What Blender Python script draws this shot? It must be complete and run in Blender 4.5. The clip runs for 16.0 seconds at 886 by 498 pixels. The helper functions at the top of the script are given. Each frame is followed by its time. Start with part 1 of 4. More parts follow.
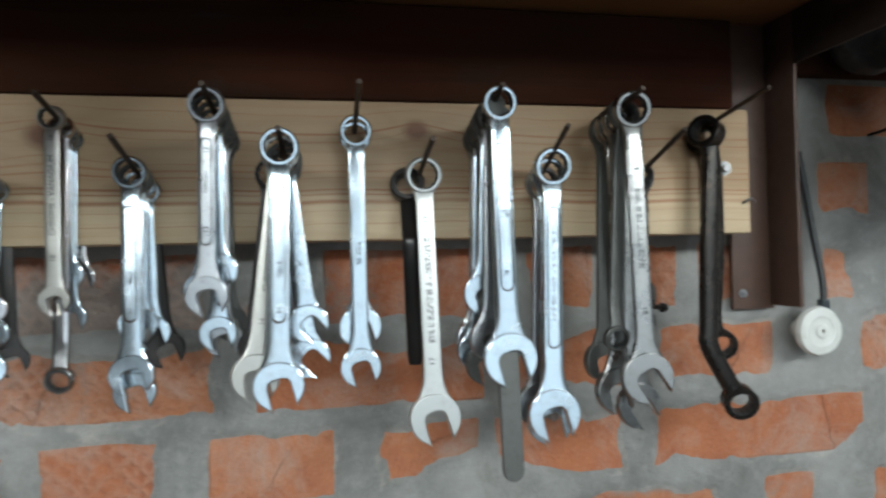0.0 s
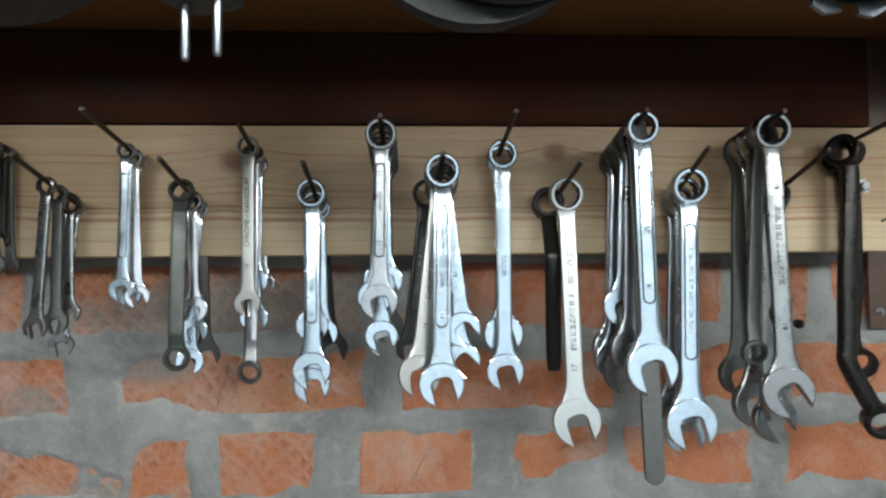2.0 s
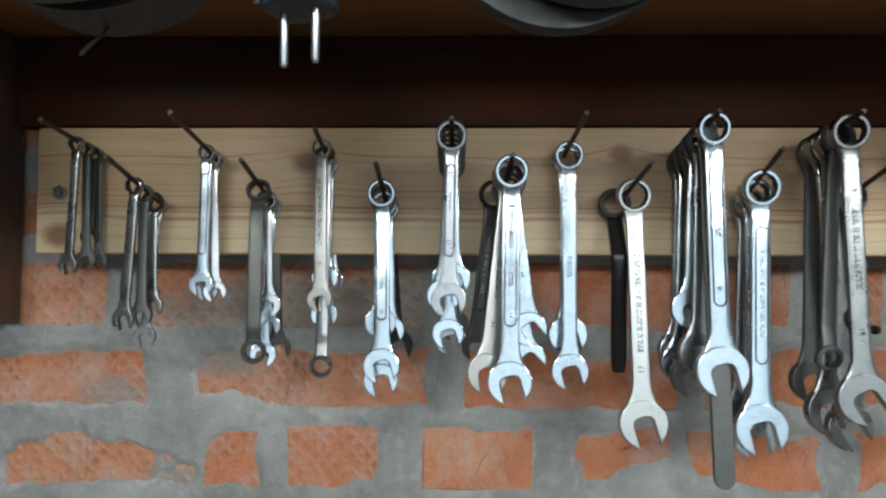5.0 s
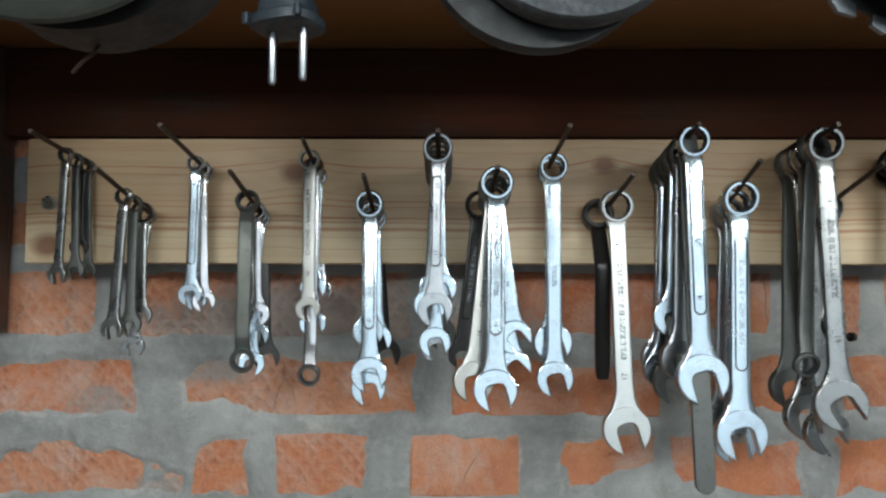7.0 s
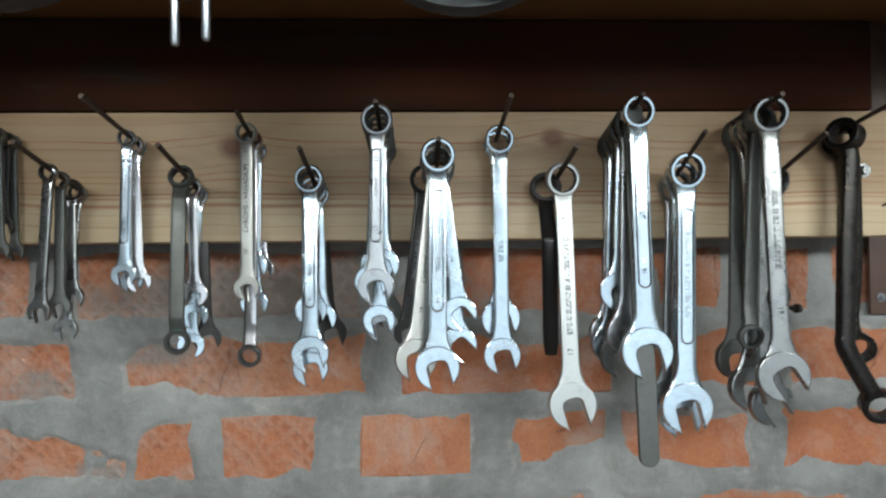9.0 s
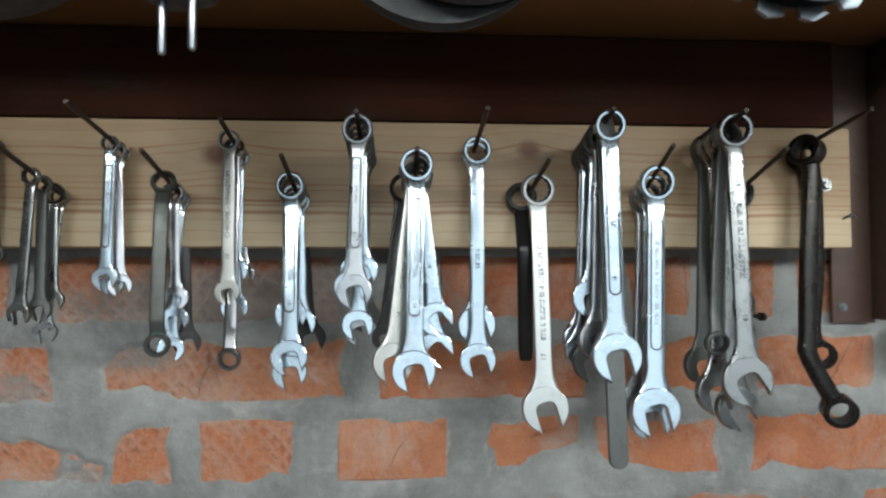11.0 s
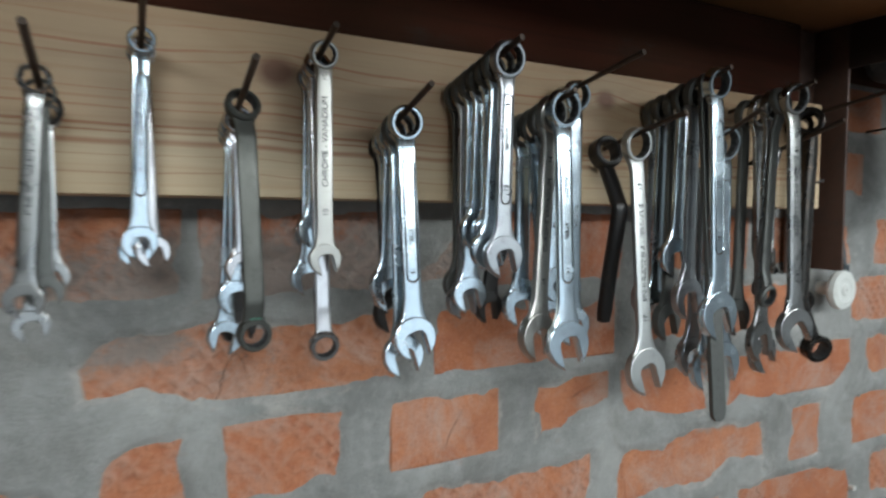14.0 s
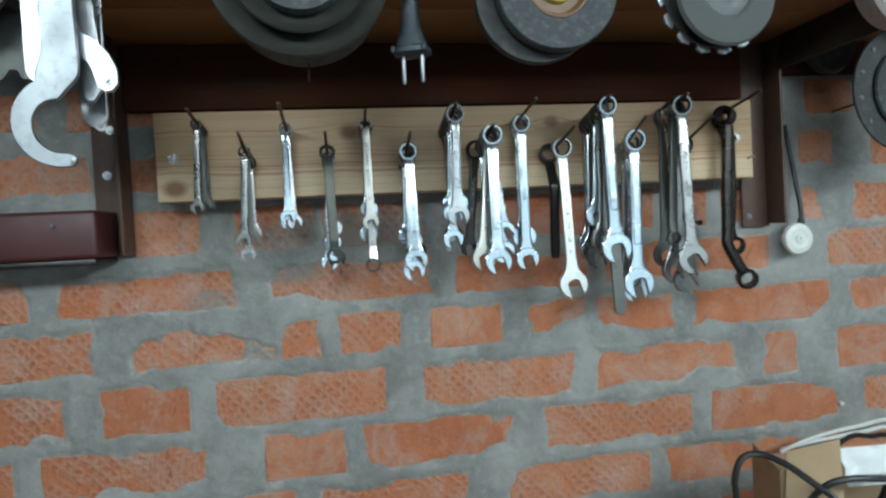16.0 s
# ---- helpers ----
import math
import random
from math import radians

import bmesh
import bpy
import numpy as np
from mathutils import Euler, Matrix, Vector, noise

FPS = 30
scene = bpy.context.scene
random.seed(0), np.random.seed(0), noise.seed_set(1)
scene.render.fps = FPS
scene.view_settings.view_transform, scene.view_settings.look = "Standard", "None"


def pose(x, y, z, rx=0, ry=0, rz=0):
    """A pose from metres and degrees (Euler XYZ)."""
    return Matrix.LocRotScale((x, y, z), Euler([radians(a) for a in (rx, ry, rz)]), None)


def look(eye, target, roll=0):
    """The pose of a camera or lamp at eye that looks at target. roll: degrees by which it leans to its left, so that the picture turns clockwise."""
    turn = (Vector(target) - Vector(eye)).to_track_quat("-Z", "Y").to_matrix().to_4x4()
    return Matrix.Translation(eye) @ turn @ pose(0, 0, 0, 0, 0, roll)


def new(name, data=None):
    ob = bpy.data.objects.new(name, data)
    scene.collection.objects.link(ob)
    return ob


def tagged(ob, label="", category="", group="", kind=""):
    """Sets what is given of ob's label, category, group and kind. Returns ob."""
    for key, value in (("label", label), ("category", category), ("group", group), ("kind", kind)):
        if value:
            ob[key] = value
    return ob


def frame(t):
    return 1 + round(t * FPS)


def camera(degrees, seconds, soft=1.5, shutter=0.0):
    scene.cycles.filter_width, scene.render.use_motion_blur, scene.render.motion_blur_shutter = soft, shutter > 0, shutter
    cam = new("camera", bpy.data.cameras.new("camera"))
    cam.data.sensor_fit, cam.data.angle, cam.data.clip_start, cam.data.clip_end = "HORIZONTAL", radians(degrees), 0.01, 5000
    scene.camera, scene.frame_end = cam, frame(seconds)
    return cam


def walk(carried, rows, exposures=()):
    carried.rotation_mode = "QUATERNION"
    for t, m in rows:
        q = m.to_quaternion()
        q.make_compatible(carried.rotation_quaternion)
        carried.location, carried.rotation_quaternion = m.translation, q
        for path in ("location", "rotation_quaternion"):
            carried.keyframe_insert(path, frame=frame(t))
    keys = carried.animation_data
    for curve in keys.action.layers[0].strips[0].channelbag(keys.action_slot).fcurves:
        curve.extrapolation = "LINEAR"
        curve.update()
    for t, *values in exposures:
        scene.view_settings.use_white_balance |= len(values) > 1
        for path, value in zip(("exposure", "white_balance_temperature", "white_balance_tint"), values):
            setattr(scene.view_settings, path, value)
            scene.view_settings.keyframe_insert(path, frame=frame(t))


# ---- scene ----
cam = camera(71.7, 16.0, soft=2.4, shutter=0.5)
PATH = [
    (0, (-0.029, 0.012, 1.539), (0.334, 1.979, 1.565), -1.4),
    (0.5, (-0.063, 0.008, 1.538), (0.169, 1.994, 1.579), -1.2),
    (1, (-0.079, -0.003, 1.54), (0.07, 1.991, 1.577), -1.0),
    (1.5, (-0.078, -0.018, 1.537), (0.051, 1.977, 1.588), -0.7),
    (2, (-0.088, -0.025, 1.54), (0.013, 1.971, 1.611), -0.5),
    (2.5, (-0.101, -0.027, 1.537), (-0.049, 1.972, 1.605), -0.0),
    (3, (-0.13, -0.035, 1.541), (-0.229, 1.961, 1.614), -0.4),
    (3.5, (-0.131, -0.033, 1.544), (-0.225, 1.965, 1.599), -0.5),
    (4, (-0.122, -0.033, 1.541), (-0.196, 1.965, 1.603), -0.2),
    (6.5, (-0.107, -0.036, 1.538), (-0.117, 1.962, 1.626), 0.1),
    (7, (-0.107, -0.042, 1.542), (-0.11, 1.956, 1.635), 0.1),
    (7.5, (-0.098, -0.038, 1.538), (-0.046, 1.96, 1.611), -0.4),
    (8, (-0.091, -0.033, 1.537), (-0.037, 1.966, 1.59), -0.5),
    (8.5, (-0.087, -0.029, 1.535), (-0.012, 1.969, 1.578), -0.6),
    (9, (-0.077, -0.029, 1.536), (-0.008, 1.969, 1.573), -0.6),
    (9.2, (-0.082, -0.029, 1.534), (-0.001, 1.969, 1.571), -0.3),
    (11.3, (-0.068, -0.044, 1.531), (0.058, 1.95, 1.606), -0.1),
    (11.5, (-0.059, -0.038, 1.53), (0.082, 1.956, 1.582), -0.2),
    (12, (-0.073, 0.039, 1.546), (0.433, 1.974, 1.573), -1.9),
    (12.5, (-0.238, 0.119, 1.53), (0.5, 1.977, 1.542), 1.2),
    (13, (-0.325, 0.186, 1.543), (0.846, 1.806, 1.49), 0.6),
    (13.3, (-0.334, 0.194, 1.544), (0.891, 1.775, 1.529), 0.5),
    (13.5, (-0.334, 0.186, 1.542), (0.871, 1.783, 1.534), 0.8),
    (14, (-0.345, 0.108, 1.541), (0.572, 1.883, 1.443), 0.3),
    (14.5, (-0.343, -0.005, 1.524), (0.34, 1.875, 1.498), -1.5),
    (15, (-0.3, -0.163, 1.525), (0.088, 1.799, 1.542), -2.8),
    (15.5, (-0.268, -0.3, 1.506), (0.009, 1.68, 1.465), -1.8),
    (16, (-0.263, -0.333, 1.494), (0.048, 1.642, 1.441), -3.1),
]
walk(cam, [(t, look(eye, target, roll)) for t, eye, target, roll in PATH], ((0, 0.16, 6600, 12), (4, 0.23, 6600, 12), (11.5, 0.19, 6600, 12), (12.4, 0.06, 6650, 12), (13, 0.19, 6700, 13), (14, 0.15, 6550, 13), (14.5, 0.18, 6550, 13), (15, 0.36, 6300, 7), (15.5, 0.16, 6250, 7), (16, 0.12, 6150, 5)))

# ---- world and light ----
world = bpy.data.worlds.new("room_world")
scene.world = world
world.use_nodes = True
world.node_tree.nodes["Background"].inputs[0].default_value = (0.55, 0.62, 0.7, 1)
world.node_tree.nodes["Background"].inputs[1].default_value = 0.02


def area_lamp(name, eye, target, size_x, size_y, watts, colour):
    data = bpy.data.lights.new(name, "AREA")
    data.shape, data.size, data.size_y, data.energy, data.color = "RECTANGLE", size_x, size_y, watts, colour
    ob = new(name, data)
    ob.matrix_world = look(eye, target)
    return ob


area_lamp("tube_light", (-0.60, -1.25, 2.17), (-0.1, 0.40, 1.40), 1.2, 0.26, 27, (0.83, 0.96, 1.0))
area_lamp("tube_light", (0.95, -1.25, 2.17), (0.3, 0.40, 1.40), 1.2, 0.26, 35, (0.83, 0.96, 1.0))
area_lamp("window_daylight", (0.80, -3.39, 1.16), (0.80, 0.0, 1.16), 3.52, 1.52, 26, (0.71, 0.88, 1.0))


# ---- materials ----
class Mat:
    """A small builder of node materials."""

    def __init__(self, name):
        self.m = bpy.data.materials.new(name)
        self.m.use_nodes = True
        self.t = self.m.node_tree
        self.b = self.t.nodes["Principled BSDF"]

    def node(self, kind, **values):
        n = self.t.nodes.new(kind)
        for k, v in values.items():
            n.inputs[k].default_value = v
        return n

    def link(self, a, b):
        self.t.links.new(a, b)

    def place(self, scale=(1, 1, 1), turn=(0, 0, 0)):
        g = self.t.nodes.new("ShaderNodeNewGeometry")
        mp = self.node("ShaderNodeMapping", Scale=scale, Rotation=turn)
        self.link(g.outputs["Position"], mp.inputs[0])
        return mp.outputs[0]

    def noise(self, vec, scale, detail=4.0, rough=0.6, distort=0.0):
        n = self.node("ShaderNodeTexNoise", Scale=scale, Detail=detail, Roughness=rough, Distortion=distort)
        self.link(vec, n.inputs["Vector"])
        return n.outputs["Fac"]

    def ramp(self, fac, *stops):
        r = self.t.nodes.new("ShaderNodeValToRGB")
        e = r.color_ramp.elements
        while len(e) < len(stops):
            e.new(0.5)
        for el, (p, c) in zip(e, stops):
            el.position, el.color = p, (*c, 1) if len(c) == 3 else c
        self.link(fac, r.inputs[0])
        return r.outputs[0]

    def rng(self, fac, a, b, c, d):
        r = self.node("ShaderNodeMapRange", **{"From Min": a, "From Max": b, "To Min": c, "To Max": d})
        self.link(fac, r.inputs[0])
        return r.outputs[0]

    def mix(self, fac, a, b, blend="MIX"):
        x = self.t.nodes.new("ShaderNodeMix")
        x.data_type, x.blend_type = "RGBA", blend
        for sock, v in ((x.inputs[0], fac), (x.inputs[6], a), (x.inputs[7], b)):
            if isinstance(v, (tuple, float, int)):
                sock.default_value = (*v, 1) if isinstance(v, tuple) else v
            else:
                self.link(v, sock)
        return x.outputs[2]

    def math(self, op, a, b=0.0):
        x = self.t.nodes.new("ShaderNodeMath")
        x.operation = op
        for sock, v in zip(x.inputs, (a, b)):
            if isinstance(v, (float, int)):
                sock.default_value = v
            else:
                self.link(v, sock)
        return x.outputs[0]

    def bump(self, height, strength, dist):
        x = self.node("ShaderNodeBump", Strength=strength, Distance=dist)
        self.link(height, x.inputs["Height"])
        self.link(x.outputs[0], self.b.inputs["Normal"])

    def set(self, colour=None, rough=None, metal=None, **more):
        for key, v in (("Base Color", colour), ("Roughness", rough), ("Metallic", metal), *more.items()):
            if v is None:
                continue
            if isinstance(v, tuple):
                self.b.inputs[key].default_value = (*v, 1)
            elif isinstance(v, (float, int)):
                self.b.inputs[key].default_value = v
            else:
                self.link(v, self.b.inputs[key])
        return self.m

    def random(self):
        return self.t.nodes.new("ShaderNodeObjectInfo").outputs["Random"]


def metal(name, base, lo, hi, metallic=1.0, spots=(0.25, 0.22, 0.2), amount=0.35, grain=0.15):
    k = Mat(name)
    p = k.place()
    big, fine = k.noise(p, 38, 5, 0.65), k.noise(k.place((1, 1, 0.12)), 900, 2)
    dirt = k.rng(k.noise(p, 130, 6, 0.7), 0.52, 0.78, 0.0, amount)
    col = k.mix(dirt, k.mix(k.rng(k.random(), 0, 1, 0, 0.4), base, tuple(0.72 * c for c in base)), spots)
    k.bump(k.math("ADD", k.math("MULTIPLY", fine, 0.35), big), grain, 0.0006)
    return k.set(col, k.rng(big, 0.3, 0.72, lo, hi), metallic)


CHROME = metal("polished_chrome", (0.54, 0.61, 0.65), 0.14, 0.32, grain=0.28)
NICKEL = metal("dull_nickel", (0.38, 0.362, 0.328), 0.3, 0.46, spots=(0.2, 0.17, 0.14), amount=0.4, grain=0.25)
FORGED = metal("worn_black_forging", (0.038, 0.034, 0.030), 0.2, 0.38, 0.8, (0.16, 0.10, 0.07), 0.45, 0.4)
SATIN = metal("satin_chrome", (0.47, 0.468, 0.445), 0.34, 0.48, grain=0.25)
STEEL = metal("worn_steel", (0.39, 0.395, 0.40), 0.24, 0.42, spots=(0.09, 0.07, 0.06), amount=0.6, grain=0.3)
WORN = metal("grey_worn_steel", (0.30, 0.293, 0.28), 0.2, 0.4, spots=(0.08, 0.065, 0.055), amount=0.55, grain=0.3)
PATINA = metal("olive_patina_steel", (0.088, 0.087, 0.076), 0.36, 0.6, 0.75, (0.035, 0.034, 0.028), 0.7, 0.4)
DARKCHROME = metal("dark_chrome", (0.60, 0.57, 0.56), 0.12, 0.28, spots=(0.1, 0.08, 0.08), amount=0.3)
ENGRAVE = metal("engraved_metal", (0.22, 0.22, 0.23), 0.4, 0.6)
GUN = metal("dark_oxide_steel", (0.12, 0.12, 0.11), 0.45, 0.65, 0.7, (0.05, 0.045, 0.04), 0.7, 0.35)
# darkened steel that puts the shade inside a ring into its colour
BORE = metal("shaded_bore_steel", (0.10, 0.10, 0.10), 0.4, 0.6, 0.8, (0.04, 0.035, 0.03), 0.5)
BLACK = metal("blackened_steel", (0.045, 0.042, 0.04), 0.28, 0.5, 0.85, (0.10, 0.06, 0.04), 0.5, 0.35)
NAIL = metal("rusty_nail_steel", (0.10, 0.075, 0.06), 0.4, 0.65, 0.8, (0.13, 0.05, 0.02), 0.7, 0.4)
BRIGHT = metal("bare_bright_steel", (0.44, 0.45, 0.46), 0.3, 0.45, spots=(0.4, 0.4, 0.4), amount=0.4)


def paint(name, base, rough, wear=(0.1, 0.05, 0.03), amount=0.5, scale=60, bump=0.3):
    k = Mat(name)
    p = k.place()
    n = k.noise(p, scale, 6, 0.65)
    col = k.mix(k.rng(k.noise(p, scale * 0.4, 6, 0.7), 0.5, 0.75, 0, amount), k.mix(n, base, tuple(0.75 * c for c in base)), wear)
    k.bump(n, bump, 0.001)
    return k.set(col, k.rng(n, 0.3, 0.7, rough - 0.1, rough + 0.12), 0.0)


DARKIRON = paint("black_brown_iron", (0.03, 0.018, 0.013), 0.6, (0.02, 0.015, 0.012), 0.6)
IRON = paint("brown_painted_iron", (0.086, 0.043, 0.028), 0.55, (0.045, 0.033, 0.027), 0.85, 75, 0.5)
RED = paint("dark_red_enamel", (0.062, 0.013, 0.012), 0.5, (0.05, 0.01, 0.01), 0.35, 30, 0.1)
RUBBER = paint("grey_rubber", (0.012, 0.020, 0.026), 0.5, (0.12, 0.13, 0.13), 0.35, 220, 0.3)
CABLE = paint("black_cable_sheath", (0.015, 0.015, 0.015), 0.45, (0.05, 0.05, 0.05), 0.3, 150, 0.2)
WHITE = paint("white_plastic", (0.68, 0.67, 0.62), 0.4, (0.38, 0.35, 0.28), 0.45, 110, 0.25)
ABRASIVE = paint("grey_abrasive", (0.042, 0.044, 0.046), 0.75, (0.16, 0.165, 0.17), 0.6, 300, 0.9)
DARKDISC = paint("dark_disc", (0.016, 0.015, 0.014), 0.6, (0.08, 0.075, 0.065), 0.5, 120, 0.5)
OLIVE = paint("dusty_olive_metal", (0.022, 0.022, 0.017), 0.5, (0.05, 0.048, 0.038), 0.5, 90, 0.3)
PINK = paint("pale_ceramic", (0.42, 0.36, 0.35), 0.55, (0.2, 0.15, 0.14), 0.6, 70, 0.4)
LABEL = paint("yellow_label", (0.6, 0.45, 0.06), 0.6, (0.5, 0.46, 0.35), 0.7, 160, 0.1)
COPPER = paint("brown_bushing", (0.16, 0.08, 0.035), 0.5, (0.06, 0.04, 0.02), 0.6, 120)
CARD = paint("cardboard", (0.36, 0.245, 0.14), 0.85, (0.28, 0.18, 0.1), 0.5, 35, 0.15)
PAPER = paint("white_paper", (0.72, 0.73, 0.72), 0.8, (0.55, 0.55, 0.53), 0.4, 60, 0.1)
INK = paint("engraved_dark", (0.03, 0.03, 0.03), 0.6, (0.08, 0.08, 0.08), 0.4, 300, 0.1)
GREEN = paint("green_paint", (0.02, 0.2, 0.12), 0.4, (0.02, 0.1, 0.06), 0.3, 300, 0.1)
# dim and bright plaster for unseen surfaces, toned for what the metal reflects
DIM_PLASTER = paint("dim_reflection_plaster", (0.2, 0.2, 0.19), 0.85, (0.12, 0.11, 0.1), 0.5, 4, 0.3)
PLASTER = paint("bright_reflection_plaster", (0.72, 0.74, 0.74), 0.85, (0.35, 0.33, 0.3), 0.5, 4, 0.3)
CONCRETE = paint("concrete_floor", (0.2, 0.2, 0.19), 0.8, (0.1, 0.1, 0.09), 0.6, 5, 0.4)


def pine(name, light, dark, knots=(), lines_at=()):
    k = Mat(name)
    p = k.place((0.55, 3, 9))
    near = bow = None
    for x, z, r in knots:
        d = k.node("ShaderNodeVectorMath")
        d.operation = "DISTANCE"
        flat = k.place((0.75, 0, 1.0))
        k.link(flat, d.inputs[0])
        d.inputs[1].default_value = (0.75 * x, 0, z)
        core = k.rng(k.math("DIVIDE", d.outputs["Value"], r), 0.55, 1.25, 1, 0)
        near = core if near is None else k.math("MAXIMUM", near, core)
        swirl = k.math("POWER", k.rng(k.math("DIVIDE", d.outputs["Value"], r), 0.0, 5.5, 1, 0), 2.0)
        bow = swirl if bow is None else k.math("ADD", bow, swirl)
    warp = k.noise(k.place((1.6, 1, 5)), 2.6, 3, 0.5)
    rings = k.node("ShaderNodeTexWave", Scale=1.9, Distortion=4.5, Detail=3.0, **{"Detail Scale": 1.0, "Detail Roughness": 0.55})
    rings.bands_direction = "Z"
    k.link(p, rings.inputs["Vector"])
    phase = k.math("MULTIPLY", warp, 16.0)
    lift = k.t.nodes.new("ShaderNodeCombineXYZ")
    lines = k.node("ShaderNodeVectorMath")
    k.link(k.place((0.7, 1, 64)), lines.inputs[0])
    if bow is not None:
        phase = k.math("ADD", phase, k.math("MULTIPLY", bow, 9.0))
        k.link(k.math("MULTIPLY", bow, -0.75), lift.inputs[2])
    k.link(lift.outputs[0], lines.inputs[1])
    k.link(phase, rings.inputs["Phase Offset"])
    fibre = k.noise(k.place((4, 40, 160)), 7, 4, 0.6)
    streak = k.rng(k.noise(lines.outputs[0], 2.3, 4, 0.6), 0.55, 0.72, 0, 0.55)
    col = k.mix(k.rng(rings.outputs["Fac"], 0.5, 1.0, 0, 0.16), light, dark)
    col = k.mix(streak, col, tuple(a * b for a, b in zip(dark, (1.05, 0.85, 0.7))))
    col = k.mix(k.rng(fibre, 0.35, 0.75, 0, 0.35), col, tuple(0.72 * c for c in light))
    col = k.mix(k.rng(k.noise(k.place((1.5, 1, 5)), 3, 4), 0.45, 0.75, 0, 0.5), col, tuple(0.7 * a + 0.2 * b for a, b in zip(light, dark)))
    # late-wood lines, each at its height and half width, bowing round the knots
    if lines_at:
        sep = k.t.nodes.new("ShaderNodeSeparateXYZ")
        k.link(k.place(), sep.inputs[0])
        sway = k.math("MULTIPLY", k.math("SUBTRACT", k.noise(k.place((1, 0, 0.6)), 5.5, 3, 0.5), 0.5), 0.016)
        level = k.math("ADD", k.math("ADD", sep.outputs["Z"], sway), k.math("MULTIPLY", bow, -0.012))
        # browner heartwood above the late-wood band, pale sapwood below it
        heart = k.rng(k.math("ADD", level, k.math("MULTIPLY", fibre, 0.006)), 1.592, 1.606, 0, 0.85)
        col = k.mix(heart, col, k.mix(1.0, col, (0.72, 0.62, 0.54), "MULTIPLY"))
        for i, (z, half, amount) in enumerate(lines_at):
            off = k.math("ABSOLUTE", k.math("SUBTRACT", level, z))
            fade = k.rng(k.noise(k.place((1, 0, 8)), 4.0 + i, 3, 0.6), 0.30, 0.55, 0.25, amount)
            col = k.mix(k.math("MULTIPLY", k.rng(off, half * 0.3, half, 1, 0), fade), col, (0.30, 0.115, 0.05))
    if near is not None:
        col = k.mix(k.math("MULTIPLY", near, 0.85), col, (0.16, 0.06, 0.03))
    k.bump(k.math("ADD", fibre, rings.outputs["Fac"]), 0.25, 0.0008)
    return k.set(col, 0.55, 0.0)


HOOKSTEEL = metal("mottled_forged_steel", (0.30, 0.31, 0.32), 0.38, 0.58, spots=(0.16, 0.16, 0.17), amount=0.75)
k = Mat("old_painted_rail_wood")
p = k.place((1, 1, 3))
col = k.mix(k.rng(k.noise(p, 6, 5, 0.6), 0.42, 0.62, 0, 1), (0.036, 0.0135, 0.0066), (0.050, 0.0145, 0.0076))
col = k.mix(k.rng(k.noise(p, 9, 6, 0.65), 0.60, 0.70, 0, 0.4), col, (0.028, 0.032, 0.030))
col = k.mix(k.rng(k.noise(k.place((0.5, 1, 30)), 6, 4), 0.5, 0.7, 0, 0.5), col, (0.022, 0.010, 0.006))
k.bump(k.noise(k.place((0.5, 1, 30)), 9, 4), 0.3, 0.001)
RAIL = k.set(col, 0.9, 0.0, **{"Specular IOR Level": 0.1})
PINE = pine("pine_board", (0.54, 0.405, 0.255), (0.38, 0.22, 0.12), ((-0.25, 1.643, 0.011), (0.048, 1.651, 0.009), (-0.487, 1.572, 0.012)),
            ((1.609, 0.0010, 0.9), (1.5985, 0.0014, 1.0), (1.5945, 0.0009, 0.9), (1.5880, 0.0026, 0.75), (1.6145, 0.0014, 0.6), (1.647, 0.0013, 0.95), (1.640, 0.0008, 0.7), (1.620, 0.0006, 0.6), (1.663, 0.0007, 0.6), (1.569, 0.0006, 0.6), (1.580, 0.0005, 0.5)))
SHELF = pine("varnished_shelf_wood", (0.28, 0.128, 0.045), (0.16, 0.064, 0.023))


# thin washes of mortar left on the brick faces: centre x, z, half width, half height
WASHES = ((-0.23, 1.497, 0.21, 0.030), (-0.29, 1.502, 0.11, 0.030), (-0.10, 1.515, 0.08, 0.030), (-0.463, 1.411, 0.036, 0.018), (-0.36, 1.447, 0.05, 0.016), (-0.40, 1.325, 0.03, 0.012), (0.30, 1.30, 0.07, 0.012))


